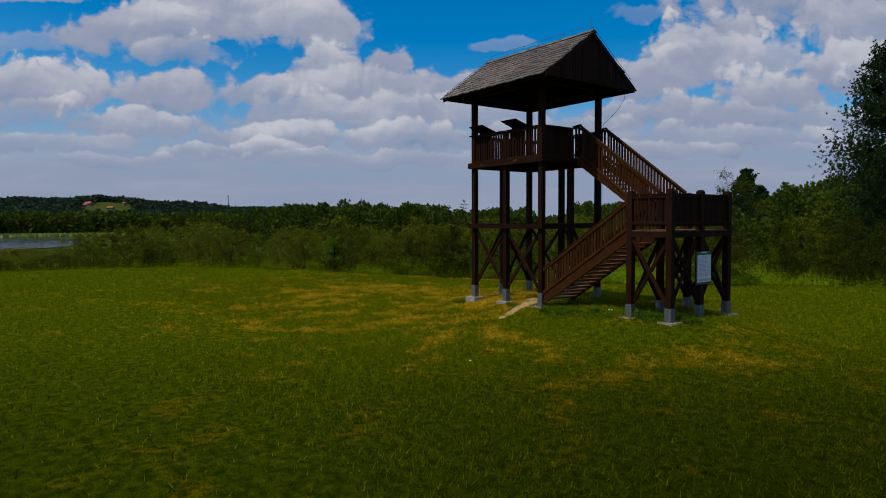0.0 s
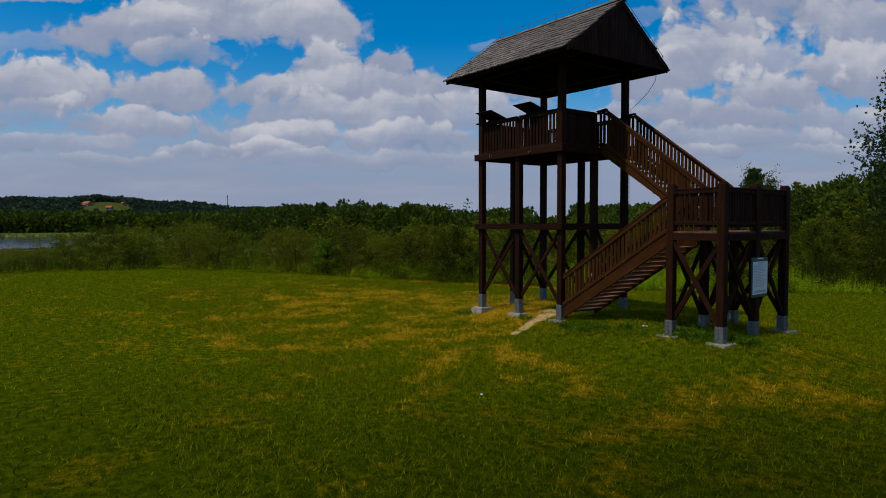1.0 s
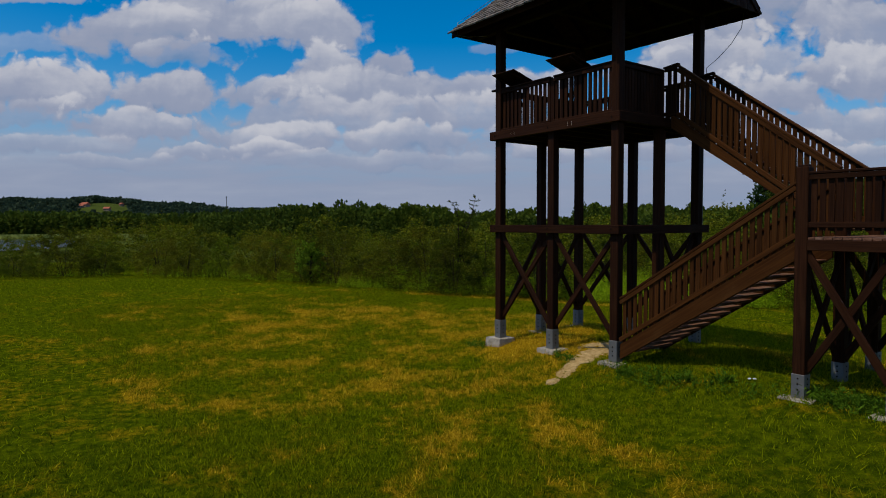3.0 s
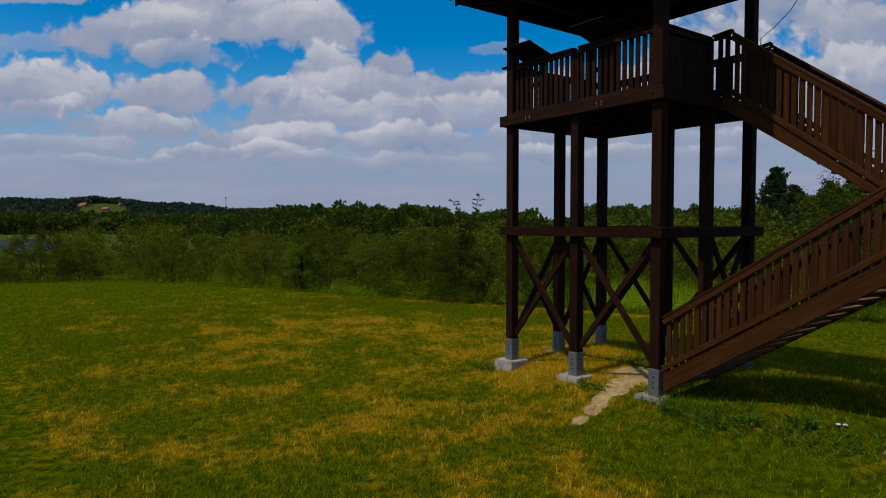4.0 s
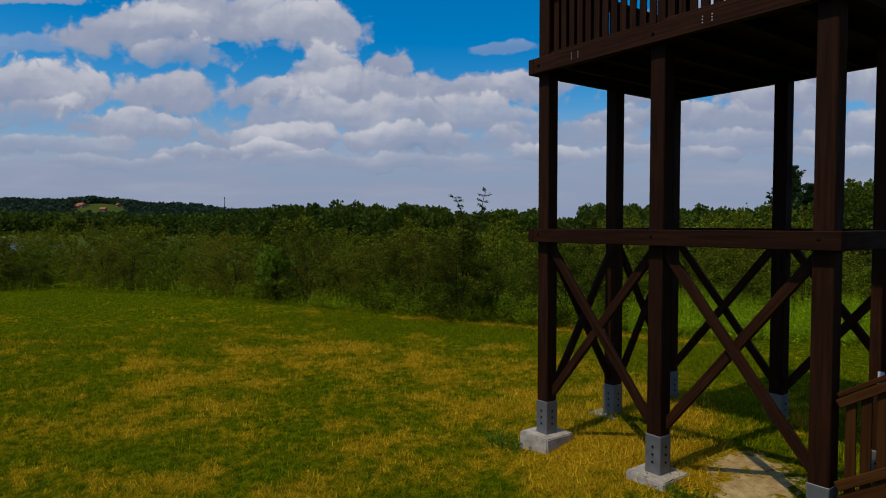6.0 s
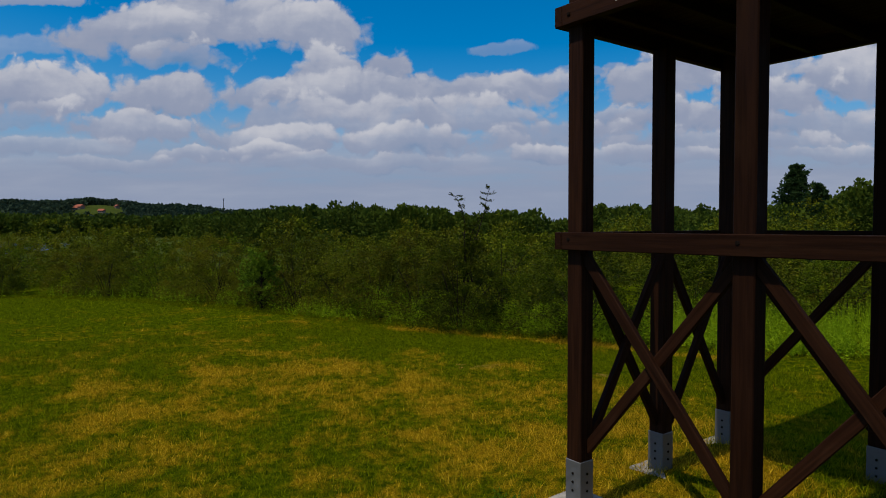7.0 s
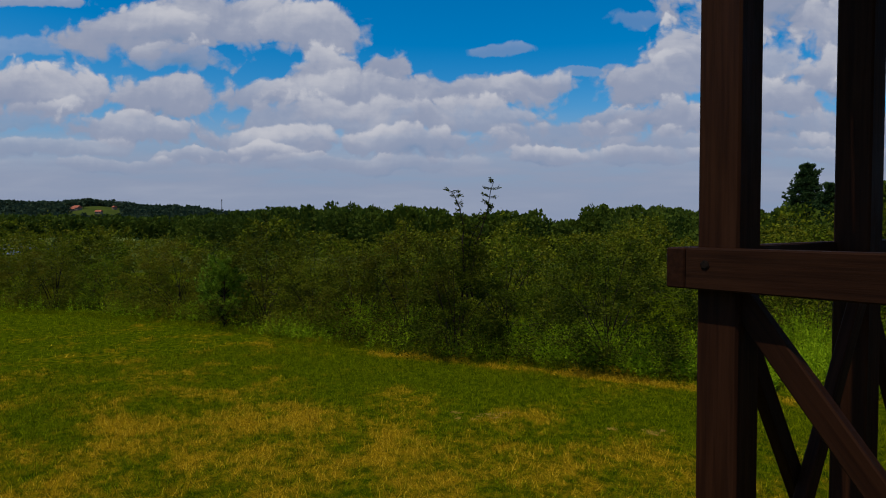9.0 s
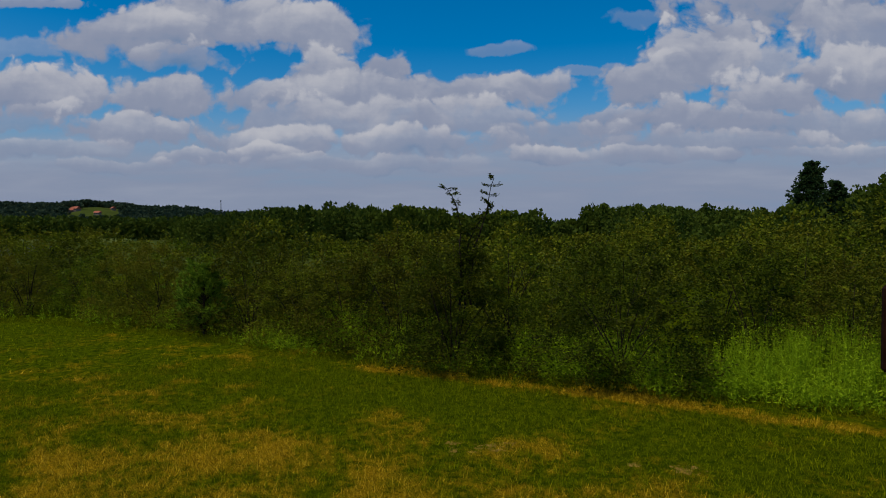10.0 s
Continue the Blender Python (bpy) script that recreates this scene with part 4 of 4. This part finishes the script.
FARSHRUBS = [shrub_meshes(21, 2.3, 3.8, 20, 10, 7, 0.18, HAW, 0.0), shrub_meshes(22, 2.1, 3.4, 20, 10, 7, 0.18, HAWGREEN, 0.0)]


def cap(at, z, tall):
    """Scrub stays low towards the lake."""
    w = np.array(at) - EYE0
    deep = w @ np.array((-0.8018, 0.5976))
    px = 784 + 1130 * (w @ np.array((0.5976, 0.8018))) / max(deep, 1.0)
    if px > 165 or deep < 1:
        return 1.0
    most = 3.15 - (57 - 52 * ease(95, 165, px)) / 1130 * deep - z
    return float(np.clip(most / tall, 0.28, 1.0))


def shrub(at, kind, scale, label, turn, group="scrub at the meadow's edge"):
    z = float(height(at[0], at[1])) - 0.05
    scale = (scale[0], scale[1] * cap(at, z, scale[1] * 3.4))
    t = thing("shrub", (at[0], at[1], z), label, "shrub", group)
    m = pose(at[0], at[1], z, 0, 0, turn) @ Matrix.Diagonal((scale[0], scale[0], scale[1], 1))
    part("stem", kind[0], t, m)
    part("crown", kind[1], t, m)
    return t


rp = random.Random(8)


def edge_point(u, off):
    """A point along the mown edge, off metres behind it; u runs over its length in metres from the tower's far side."""
    for (ax, ay), (bx, by) in zip(EDGE, EDGE[1:]):
        L = math.hypot(bx - ax, by - ay)
        if u <= L:
            k = u / L
            nx, ny = -(ay - by) / L, -(bx - ax) / L
            return ax + (bx - ax) * k + (-(by - ay)) / L * -off, ay + (by - ay) * k + (bx - ax) / L * -off
        u -= L
    return EDGE[-1]


LABELS = ("dense olive-green scrub bush behind the mown meadow", "leafy fresh-green bush at the meadow's edge")
u = 20.0
while u < 165:
    off = rp.uniform(1.6, 2.7)
    x, y = edge_point(u, off)
    k = rp.randrange(4)
    open_patch = -12.5 < x < -2.5 and y < 21
    s = rp.uniform(0.85, 1.12)
    tall = 1.25 if x > -4 else 1.0
    crowded = min(math.hypot(x + 16.95, y - 8.45), math.hypot(x + 13.1, y - 10.5)) < 2.3 or math.hypot(x + 26.4, y - 4.75) < 1.5
    if not open_patch and not crowded:
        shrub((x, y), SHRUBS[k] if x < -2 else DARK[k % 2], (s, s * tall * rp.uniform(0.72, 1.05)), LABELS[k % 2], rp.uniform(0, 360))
    u += rp.uniform(1.9, 2.9)
for row, (step, scale) in enumerate(((3.3, 1.0), (3.8, 1.05), (4.3, 1.08))):
    u = 16.0 + row
    while u < 170:
        x, y = edge_point(u, 5.4 + row * 3.6 + rp.uniform(-0.9, 0.9))
        k = rp.randrange(4)
        s = rp.uniform(0.9, 1.2) * scale
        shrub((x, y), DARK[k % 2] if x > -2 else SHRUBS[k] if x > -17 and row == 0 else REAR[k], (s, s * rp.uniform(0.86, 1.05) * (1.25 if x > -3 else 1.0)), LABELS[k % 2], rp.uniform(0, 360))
        u += step * rp.uniform(0.8, 1.2)
fv, ff, nv = [], [], 0
for row in range(5):
    u = 0.0
    while u < 200:
        x, y = edge_point(u, 17 + row * 6.0 + rp.uniform(-2, 2))
        near = row < 2 and x > -28
        kind = (REAR if near else FARSHRUBS)[rp.randrange(2) + (2 if near else 0)]
        s = rp.uniform(1.0, 1.4)
        z = float(height(x, y))
        tall = s * rp.uniform(0.9, 1.2)
        tall *= cap((x, y), z, tall * 3.6)
        a = rp.uniform(0, 6.28)
        v = kind[2] @ np.array(((math.cos(a), math.sin(a), 0), (-math.sin(a), math.cos(a), 0), (0, 0, 1))) * (s, s, tall) + (x, y, z)
        fv.append(v)
        ff.append(kind[3] + nv)
        nv += len(v)
        u += rp.uniform(4.5, 6.5)
tagged(new("far_scrub", grid_mesh("far_scrub", np.concatenate(fv), np.concatenate(ff), HAW)), "olive-green scrub stretching down to the valley", "scrub", kind="stuff")

# the bush with bare upright shoots, and the one with long sprays behind the tower
SPRAY = shrub_meshes(31, 1.75, 3.75, 44, 24, 14, 0.066, HAWMID, 0.06, 3)
shrub((-16.95, 8.45), SPRAY, (1.0, 1.0), "dark thorn bush with crooked leafy shoots standing above it", 20)
TALL = shrub_meshes(32, 2.5, 6.9, 40, 18, 14, 0.085, HAWMID, 0.22)
shrub((-7.1, 26.4), TALL, (1.1, 1.16), "tall sparse bush with long bare sprays", 60)
DARKBUSH = shrub_meshes(33, 2.0, 3.75, 42, 24, 14, 0.066, HAWMID, 0.08)
shrub((-13.1, 10.5), DARKBUSH, (1.1, 1.0), "dark olive thorn bush standing in weeds", 100)
shrub((-3.6, 17.6), SHRUBS[2], (1.1, 1.15), LABELS[0], 10)


def conifer(at, tall, wide, mat, seed, label, whorls=16, arms=9, tufts=14, needle=0.2, up=0.25, per=9, low=0.12, broad=0.22, fuzz=0.065):
    """A pine: tapered trunk, whorls of limbs and tufts of needles."""
    rng = np.random.default_rng(seed)
    z = float(height(at[0], at[1])) - 0.05
    tall = tall - z
    t = thing("pine_tree", (at[0], at[1], z), label, "tree")
    o = np.array((at[0], at[1], z))
    trunk = [o + (math.sin(k * 1.3) * 0.01 * tall, math.cos(k * 1.7) * 0.01 * tall, tall * k / 10) for k in range(11)]
    part("trunk", tubes_mesh("trunk", [([list(map(float, p)) for p in trunk], np.linspace(0.018 * tall + 0.02, 0.01, 11).tolist())], BARK, 7), t)
    lines, P, Q = [], [], []
    for k in range(whorls):
        f = low + (1 - low) * (k + rng.uniform(0, 0.5)) / whorls
        r = wide * (1 - f) ** 0.8 * (0.55 + 0.45 * min(1, f / 0.3)) + 0.03 * tall * 0.3
        for j in range(arms):
            a = rng.uniform(0, 2 * math.pi)
            L = r * rng.uniform(0.6, 1.15)
            w = np.array((math.cos(a), math.sin(a), up + rng.normal() * 0.12))
            b = o + (0, 0, tall * min(0.97, f + rng.uniform(-0.5, 0.9) / whorls))
            e = b + w * L + (0, 0, 0.12 * L)
            lines.append(([b.tolist(), ((b + e) / 2 - (0, 0, 0.04 * L)).tolist(), e.tolist()], [0.010 * tall ** 0.5, 0.007 * tall ** 0.5, 0.004]))
            g = rng.uniform(0.35, 1.0, (tufts, 1))
            c = b + (e - b) * g + rng.normal(size=(tufts, 3)) * fuzz * L
            q = unit(w + rng.normal(size=(tufts, 3)) * 0.5 + (0, 0, 0.4))
            P.append(np.repeat(c, per, 0))
            Q.append(np.repeat(q, per, 0) + rng.normal(size=(tufts * per, 3)) * 0.55)
    part("limb", tubes_mesh("limb", lines, BARK, 4), t, kind="stuff")
    P, Q = np.concatenate(P), np.concatenate(Q)
    v, fc = leaves(P, Q, rng.uniform(0.7, 1.3, len(P)) * needle, rng, broad)
    part("needles", grid_mesh("needles", v, fc, mat), t)
    return t


conifer((-26.4, 4.75), 1.72, 1.55, YOUNG, 41, "young bright green pine at the meadow's edge", 9, 8, 10, 0.15, 0.75, 14, 0.0)
conifer((0.1, 36.6), 17.6, 6.6, NEEDLE, 42, "tall dark green pine behind the scrub", 32, 12, 64, 0.19, 0.40, 8, 0.03, 0.36, 0.08)
conifer((-56.1, 120.3), 14.2, 5.6, NEEDLE, 44, "dark broad-crowned conifer rising above the scrub", 24, 6, 30, 0.50, 0.55, 7, 0.1, 0.45, 0.17)
conifer((-48.6, 111.9), 9.8, 4.4, NEEDLE, 43, "smaller dark conifer beside a taller one", 18, 6, 24, 0.50, 0.6, 7, 0.1, 0.45, 0.2)


def wood_mass(name, spots, mat, label, clump, count, seed):
    """Far woodland in one mesh: every tree a crown of many leaf clumps, uneven in height and outline."""
    rng = np.random.default_rng(seed)
    V, F, base = [], [], 0
    for x, y, tall, wide in spots:
        z = float(height(x, y))
        n = count
        a = rng.uniform(0, 2 * math.pi, n)
        h = rng.uniform(-0.25, 1, n)
        lobes = 1 + 0.22 * np.sin(3 * a + rng.uniform(0, 6)) + 0.15 * np.sin(5 * a + h * 4 + rng.uniform(0, 6))
        rad = wide * np.sqrt(np.clip(1 - h * h, 0, 1)) * lobes * rng.uniform(0.8, 1.05, n)
        c = np.stack([x + rad * np.cos(a), y + rad * np.sin(a), z + tall * (0.55 + 0.45 * h * rng.uniform(0.85, 1.08, n))], -1)
        low = rng.uniform(size=n) < 0.22
        c[low, 2] = z + tall * rng.uniform(0.05, 0.45, low.sum())
        q = c - np.array((x, y, z + tall * 0.5)) + rng.normal(size=(n, 3)) * wide * 0.5
        v, f = leaves(c - unit(q) * clump * 0.5, q, rng.uniform(0.6, 1.4, n) * clump, rng, 0.9)
        V.append(v)
        F.append(f + base)
        base += len(v)
    ob = new(name, grid_mesh(name, np.concatenate(V), np.concatenate(F), mat))
    return tagged(ob, label, "woods", kind="stuff")


rw = random.Random(9)
spots = []
for px in range(380, 1720, 17):
    # broadleaf belt across the valley
    for row in range(4):
        dist = 235 + row * 17 + rw.uniform(-8, 8) + 40 * math.sin(px * 0.006)
        p = bearing(px + rw.uniform(-10, 10), dist)
        top = 7.5 + 1.6 * math.sin(px * 0.012 + 0.7) + rw.uniform(-1.6, 1.2) - (3.5 if 930 < px < 1010 else 0)
        g = float(height(p[0], p[1]))
        spots.append((p[0], p[1], top - g + row * 0.3, rw.uniform(3.2, 5.2)))
wood_mass("valley_wood", spots, WOODS, "broad belt of dark green woodland across the valley", 1.0, 420, 51)
spots = []
for px in range(-120, 520, 11):
    for row in range(3):
        p = bearing(px + rw.uniform(-8, 8), 545 + row * 26 + rw.uniform(-9, 9))
        g = float(height(p[0], p[1]))
        spots.append((p[0], p[1], 9 + rw.uniform(-2.5, 2.0) + row - g, rw.uniform(4.5, 7.5)))
wood_mass("lakeside_wood", spots, WOODS, "dark green wood on the far shore of the lake", 2.4, 150, 52)
spots = []
for k in range(2000):
    px = rw.uniform(-150, 760)
    r = rw.uniform(760, 1330)
    if 165 < px < 240 and 820 < r < 1110 or 138 < px < 172 and 800 < r < 1005:
        continue
    p = bearing(px, r)
    spots.append((p[0], p[1], rw.uniform(7, 12), rw.uniform(6, 11)))
wood_mass("hill_wood", spots, HAZEWOOD, "wooded low hills on the horizon", 3.6, 90, 53)
spots = []
for k in range(170):
    px = rw.uniform(1050, 1750)
    p = bearing(px, rw.uniform(120, 220))
    s = float(past_edge(p[0], p[1]))
    if s > 30:
        spots.append((p[0], p[1], rw.uniform(7, 12) + max(0, (px - 1300) / 90), rw.uniform(2.8, 4.8)))
wood_mass("slope_wood", spots, WOODS, "mixed green trees on the slope behind the scrub", 0.6, 640, 54)

# reed bed on the far shore
spots = np.array([bearing(px, 505 + rw.uniform(-22, 22)) for px in np.linspace(-260, 250, 2600)])
rng = np.random.default_rng(55)
g = height(spots[:, 0], spots[:, 1])
at = np.concatenate([np.column_stack([spots[:, 0] + rng.normal(size=len(spots)) * 4, spots[:, 1] + rng.normal(size=len(spots)) * 4, g - 0.2]) for _ in range(4)])
v, f = leaves(at, rng.normal(size=(len(at), 3)) * 0.12 + (0, 0, 1), rng.uniform(1.4, 2.6, len(at)), rng, 0.9)
tagged(new("reed_bed", grid_mesh("reed_bed", v, f, REED)), "pale green reed bed along the lake shore", "reeds", kind="stuff")


def farmhouse(px, dist, wide, deep, tall, turn, lift):
    p = bearing(px, dist)
    z = float(height(p[0], p[1])) + lift
    t = thing("farmhouse", (p[0], p[1], z), "distant house with pale walls and a red tiled roof", "house", "houses on the hill")
    m = pose(p[0], p[1], z, 0, 0, turn)
    part("wall", box_mesh(wide, deep, tall + 4, PLASTER, 0.05), t, m @ Matrix.Translation((0, 0, tall / 2 - 2)))
    a, b, h = wide / 2 + 0.5, deep / 2 + 0.6, tall
    vs = [(-a, -b, h), (a, -b, h), (a, b, h), (-a, b, h), (-a, 0, h + deep * 0.45), (a, 0, h + deep * 0.45)]
    part("roof", mesh_of("roof", vs, [(0, 1, 5, 4), (2, 3, 4, 5), (0, 4, 3), (1, 2, 5), (0, 3, 2, 1)], ROOFRED), t, m, "red tiled roof")
    for k in range(3):
        x = -wide / 3 + k * wide / 3
        for s in (-1, 1):
            part("window", box_mesh(1.2, 0.1, 1.5, PANE, 0.02), t, m @ Matrix.Translation((x, s * (deep / 2 + 0.04), tall * 0.55)))


farmhouse(157, 1000, 12, 7, 2.8, 30, 0.3)
farmhouse(149, 990, 7, 6, 2.6, 70, 0.2)
farmhouse(221, 1030, 7, 5, 2.4, 10, 0.3)
farmhouse(196, 930, 7, 5, 2.4, 50, 0.1)
farmhouse(127, 1040, 6, 5, 2.6, 50, 0.3)

# radio mast on the hill
p = bearing(404, 1150)
z = float(height(p[0], p[1]))
mast = thing("radio_mast", (p[0], p[1], z), "thin grey radio mast on the wooded hill", "mast")
part("pole", tubes_mesh("pole", [([(p[0], p[1], z), (p[0], p[1], z + 30)], [0.9, 0.5])], WIRE, 6), mast)
part("aerial", tubes_mesh("aerial", [([(p[0], p[1], z + 27), (p[0], p[1], z + 29.5)], [1.1, 1.1])], WIRE, 6), mast)

# ---- weeds along the edge ----
rng = np.random.default_rng(61)


def weed_mass(name, at, tall, label, seed, mat=WEED, leaf=0.12, per=13):
    """Nettle-like plants: upright stalks with pairs of leaves, in one mesh."""
    r = np.random.default_rng(seed)
    n = len(at)
    z = height(at[:, 0], at[:, 1])
    root = np.column_stack([at, z - 0.02])
    tilt = r.normal(size=(n, 3)) * (0.13, 0.13, 0.0) + (0, 0, 1)
    g = np.linspace(0.12, 1.0, per)
    P = root[:, None] + (tilt * tall[:, None])[:, None] * g[None, :, None] + r.normal(size=(n, per, 3)) * 0.02
    Q = r.normal(size=(n, per, 3)) * (1, 1, 0.4) + (0, 0, 0.75)
    S = (leaf * (1.25 - 0.75 * g))[None, :] * r.uniform(0.7, 1.3, (n, per))
    v, f = leaves(P.reshape(-1, 3), Q.reshape(-1, 3), S.ravel(), r, 0.26, 1.0)
    sv, sf = leaves(root, tilt, tall, r, 0.015)
    ob = new(name, grid_mesh(name, np.concatenate([v, sv]), np.concatenate([f, sf + len(v)]), mat))
    return tagged(ob, label, "weeds", kind="stuff")


E_LEN = 175.0
at, tall = [], []
for k in range(10000):
    u = rng.uniform(10, E_LEN)
    off = abs(rng.normal()) * 1.0 + 0.1
    x, y = edge_point(u, off)
    clump = math.sin(u * 0.9) + math.sin(u * 2.3 + 1) * 0.6
    if clump < rng.uniform(-2.0, 0.9) or x < -24 and rng.uniform() < 0.85:
        continue
    at.append((x, y))
    tall.append(rng.uniform(0.4, 0.95) * (0.6 + 0.35 * min(off, 1.6)))
weed_mass("weeds", np.array(at), np.array(tall), "bright green nettles and tall weeds along the mown edge", 62)
# waist-high clumps between the bushes
at, tall = [], []
for k in range(74):
    u, off = rng.uniform(0, 1), abs(rng.normal()) * 1.1 + 0.5
    ax, ay, bx, by = ((-23.2, 5.9, -18.9, 8.0), (-15.6, 9.0, -12.2, 9.9), (-26, 4.4, -34, 1.0))[0 if k < 36 else 1 if k < 66 else 2]
    cx, cy = ax + (bx - ax) * u - 0.25 * off, ay + (by - ay) * u + 0.95 * off
    h = rng.uniform(0.7, 1.35) * (1.0 if k < 36 else 0.85 if k < 64 else 0.5)
    for _ in range(34):
        at.append((cx + rng.normal() * 0.26, cy + rng.normal() * 0.26))
        tall.append(h * rng.uniform(0.6, 1.1))
weed_mass("weeds", np.array(at), np.array(tall), "fresh green waist-high weeds between the bushes", 65, leaf=0.15)
at, tall = [], []
while len(at) < 4800:
    cx, cy = rng.uniform(-12.5, -1), rng.uniform(9, 22)
    s = float(past_edge(np.array(cx), np.array(cy)))
    if s < 0.15 or s > 6.0:
        continue
    h, spread = rng.uniform(0.75, 1.45) * min(1.0, 0.45 + s * 0.4), rng.uniform(0.15, 0.35)
    for _ in range(int(rng.uniform(12, 34))):
        at.append((cx + rng.normal() * spread, cy + rng.normal() * spread))
        tall.append(h * rng.uniform(0.55, 1.1))
weed_mass("weeds", np.array(at), np.array(tall), "dense bright green patch of waist-high weeds", 63, leaf=0.11, per=18)
at, tall = [], []
for cx, cy, n, r in ((0.7, -0.42, 80, 0.4), (1.8, -0.42, 90, 0.6), (3.0, -0.35, 50, 0.5), (4.7, 0.3, 220, 0.5), (5.1, -0.1, 60, 0.4), (-4.6, -0.3, 70, 0.25), (-1.3, -0.35, 40, 0.2), (5.9, 0.6, 80, 0.4)):
    for k in range(n):
        at.append((cx + rng.normal() * r, cy + rng.normal() * r * 0.38))
        tall.append(rng.uniform(0.06, 0.24))
weed_mass("weeds", np.array(at), np.array(tall), "low green weeds round the tower's feet", 64, FRESH, 0.09, 8)
at, tall = [], []
for cx, cy, n, r in ((0.6, -0.45, 9, 0.16), (1.3, -0.4, 10, 0.2), (1.9, -0.25, 12, 0.12), (2.6, -0.1, 12, 0.12), (4.5, 0.0, 26, 0.18), (4.85, 0.15, 40, 0.24), (5.2, 0.05, 26, 0.18), (5.75, 0.5, 30, 0.22)):
    for k in range(n):
        at.append((cx + rng.normal() * r, cy + rng.normal() * r * 0.7))
        tall.append(rng.uniform(0.10, 0.26))
weed_mass("weeds", np.array(at), np.array(tall), "broad-leaved fresh green weeds beside the stair and landing posts", 66, FRESH, 0.15, 9)


# ---- grass ----
def grass(name, x0, x1, y0, y1, n, lo, hi, wide, label, seed, keep=None):
    r = np.random.default_rng(seed)
    x, y = r.uniform(x0, x1, n), r.uniform(y0, y1, n)
    if name == "grass_fringe":
        strip = np.array([edge_point(u, off) for u, off in zip(r.uniform(20, 150, n), r.normal(0.35, 0.22, n))])
        x, y = strip[:, 0], strip[:, 1]
    ok = past_edge(x, y) < 1.0
    for (ax, ay), (bx, by), rad in WORN:
        dx, dy = bx - ax, by - ay
        t = np.clip(((x - ax) * dx + (y - ay) * dy) / (dx * dx + dy * dy), 0, 1)
        ok &= np.hypot(x - ax - t * dx, y - ay - t * dy) > rad * r.uniform(0.75, 1.35, n)
    if keep is not None:
        ok &= keep(x, y, r)
    x, y = x[ok], y[ok]
    n = len(x)
    root = np.column_stack([x, y, height(x, y) - 0.01])
    tuft = 0.7 + 0.6 * np.sin(x * 2.1 + np.sin(y * 1.7) * 2) * np.sin(y * 2.6 + np.sin(x * 1.3) * 2)
    s = r.uniform(lo, hi, n) * (0.75 + 0.35 * tuft)
    w = unit(r.normal(size=(n, 3)) * (0.55, 0.55, 0.0) + (0, 0, 0.8))
    a = r.uniform(0, 2 * math.pi, n)
    sidew = np.column_stack([np.cos(a), np.sin(a), np.zeros(n)]) * wide * r.uniform(0.6, 1.3, (n, 1))
    v = np.stack([root - sidew, root + sidew, root + w * s[:, None]], 1).reshape(-1, 3)
    f = np.arange(3 * n).reshape(-1, 3)
    ob = new(name, grid_mesh(name, v, f, BLADE))
    return tagged(ob, label, "grass", kind="stuff")


grass("grass", -22, 3, -9, 11, 310000, 0.05, 0.16, 0.0058, "short mown grass, green with straw-coloured patches", 71)
grass("grass", -3, 16, -13, 9, 130000, 0.05, 0.16, 0.008, "short mown grass, green with straw-coloured patches", 72)
grass("grass", -42, 24, -24, 26, 150000, 0.06, 0.15, 0.014, "short mown grass, green with straw-coloured patches", 73, lambda x, y, r: (x < -21) | (y < -8) | (y > 8))
grass("grass_fringe", -42, 10, -12, 24, 60000, 0.08, 0.26, 0.007, "long uncut grass along the meadow's edge", 74)
grass("grass_tuft", -5.6, 1.4, -1.7, 3.6, 15000, 0.08, 0.24, 0.005, "long straw-mixed grass tufts round the tower's footings", 75, lambda x, y, r: np.minimum.reduce([np.hypot(x - px, y - py) for px in (-W, -W / 2, 0) for py in (0, D / 2, D)]) < r.uniform(0.25, 0.85, len(x)))
grass("grass_tuft", 3.0, 7.0, -1.4, 4.2, 16000, 0.08, 0.24, 0.005, "long green grass tufts round the landing's footings", 76, lambda x, y, r: np.minimum.reduce([np.hypot(x - px, y - py) for px in (LX0, LX1) for py in (0, D / 2, D)]) < r.uniform(0.25, 0.8, len(x)))


def scrap(x, y, turn):
    """A crumpled scrap of white paper."""
    r = random.Random(int(turn))
    bm = bmesh.new()
    bmesh.ops.create_icosphere(bm, subdivisions=2, radius=0.035)
    for v in bm.verts:
        v.co *= r.uniform(0.65, 1.25)
        v.co.z *= 0.5
    me = bpy.data.meshes.new("paper_scrap")
    bm.to_mesh(me)
    bm.free()
    me.materials.append(SHEET)
    ob = new("paper_scrap", me)
    ob.matrix_world = pose(x, y, float(height(x, y)) + 0.045, 0, 0, turn)
    tagged(ob, "crumpled white paper scrap lying in the grass", "litter", "scraps in the grass")


scrap(3.92, -6.68, 30)
scrap(3.02, 0.22, 75)
scrap(3.10, 0.27, 140)
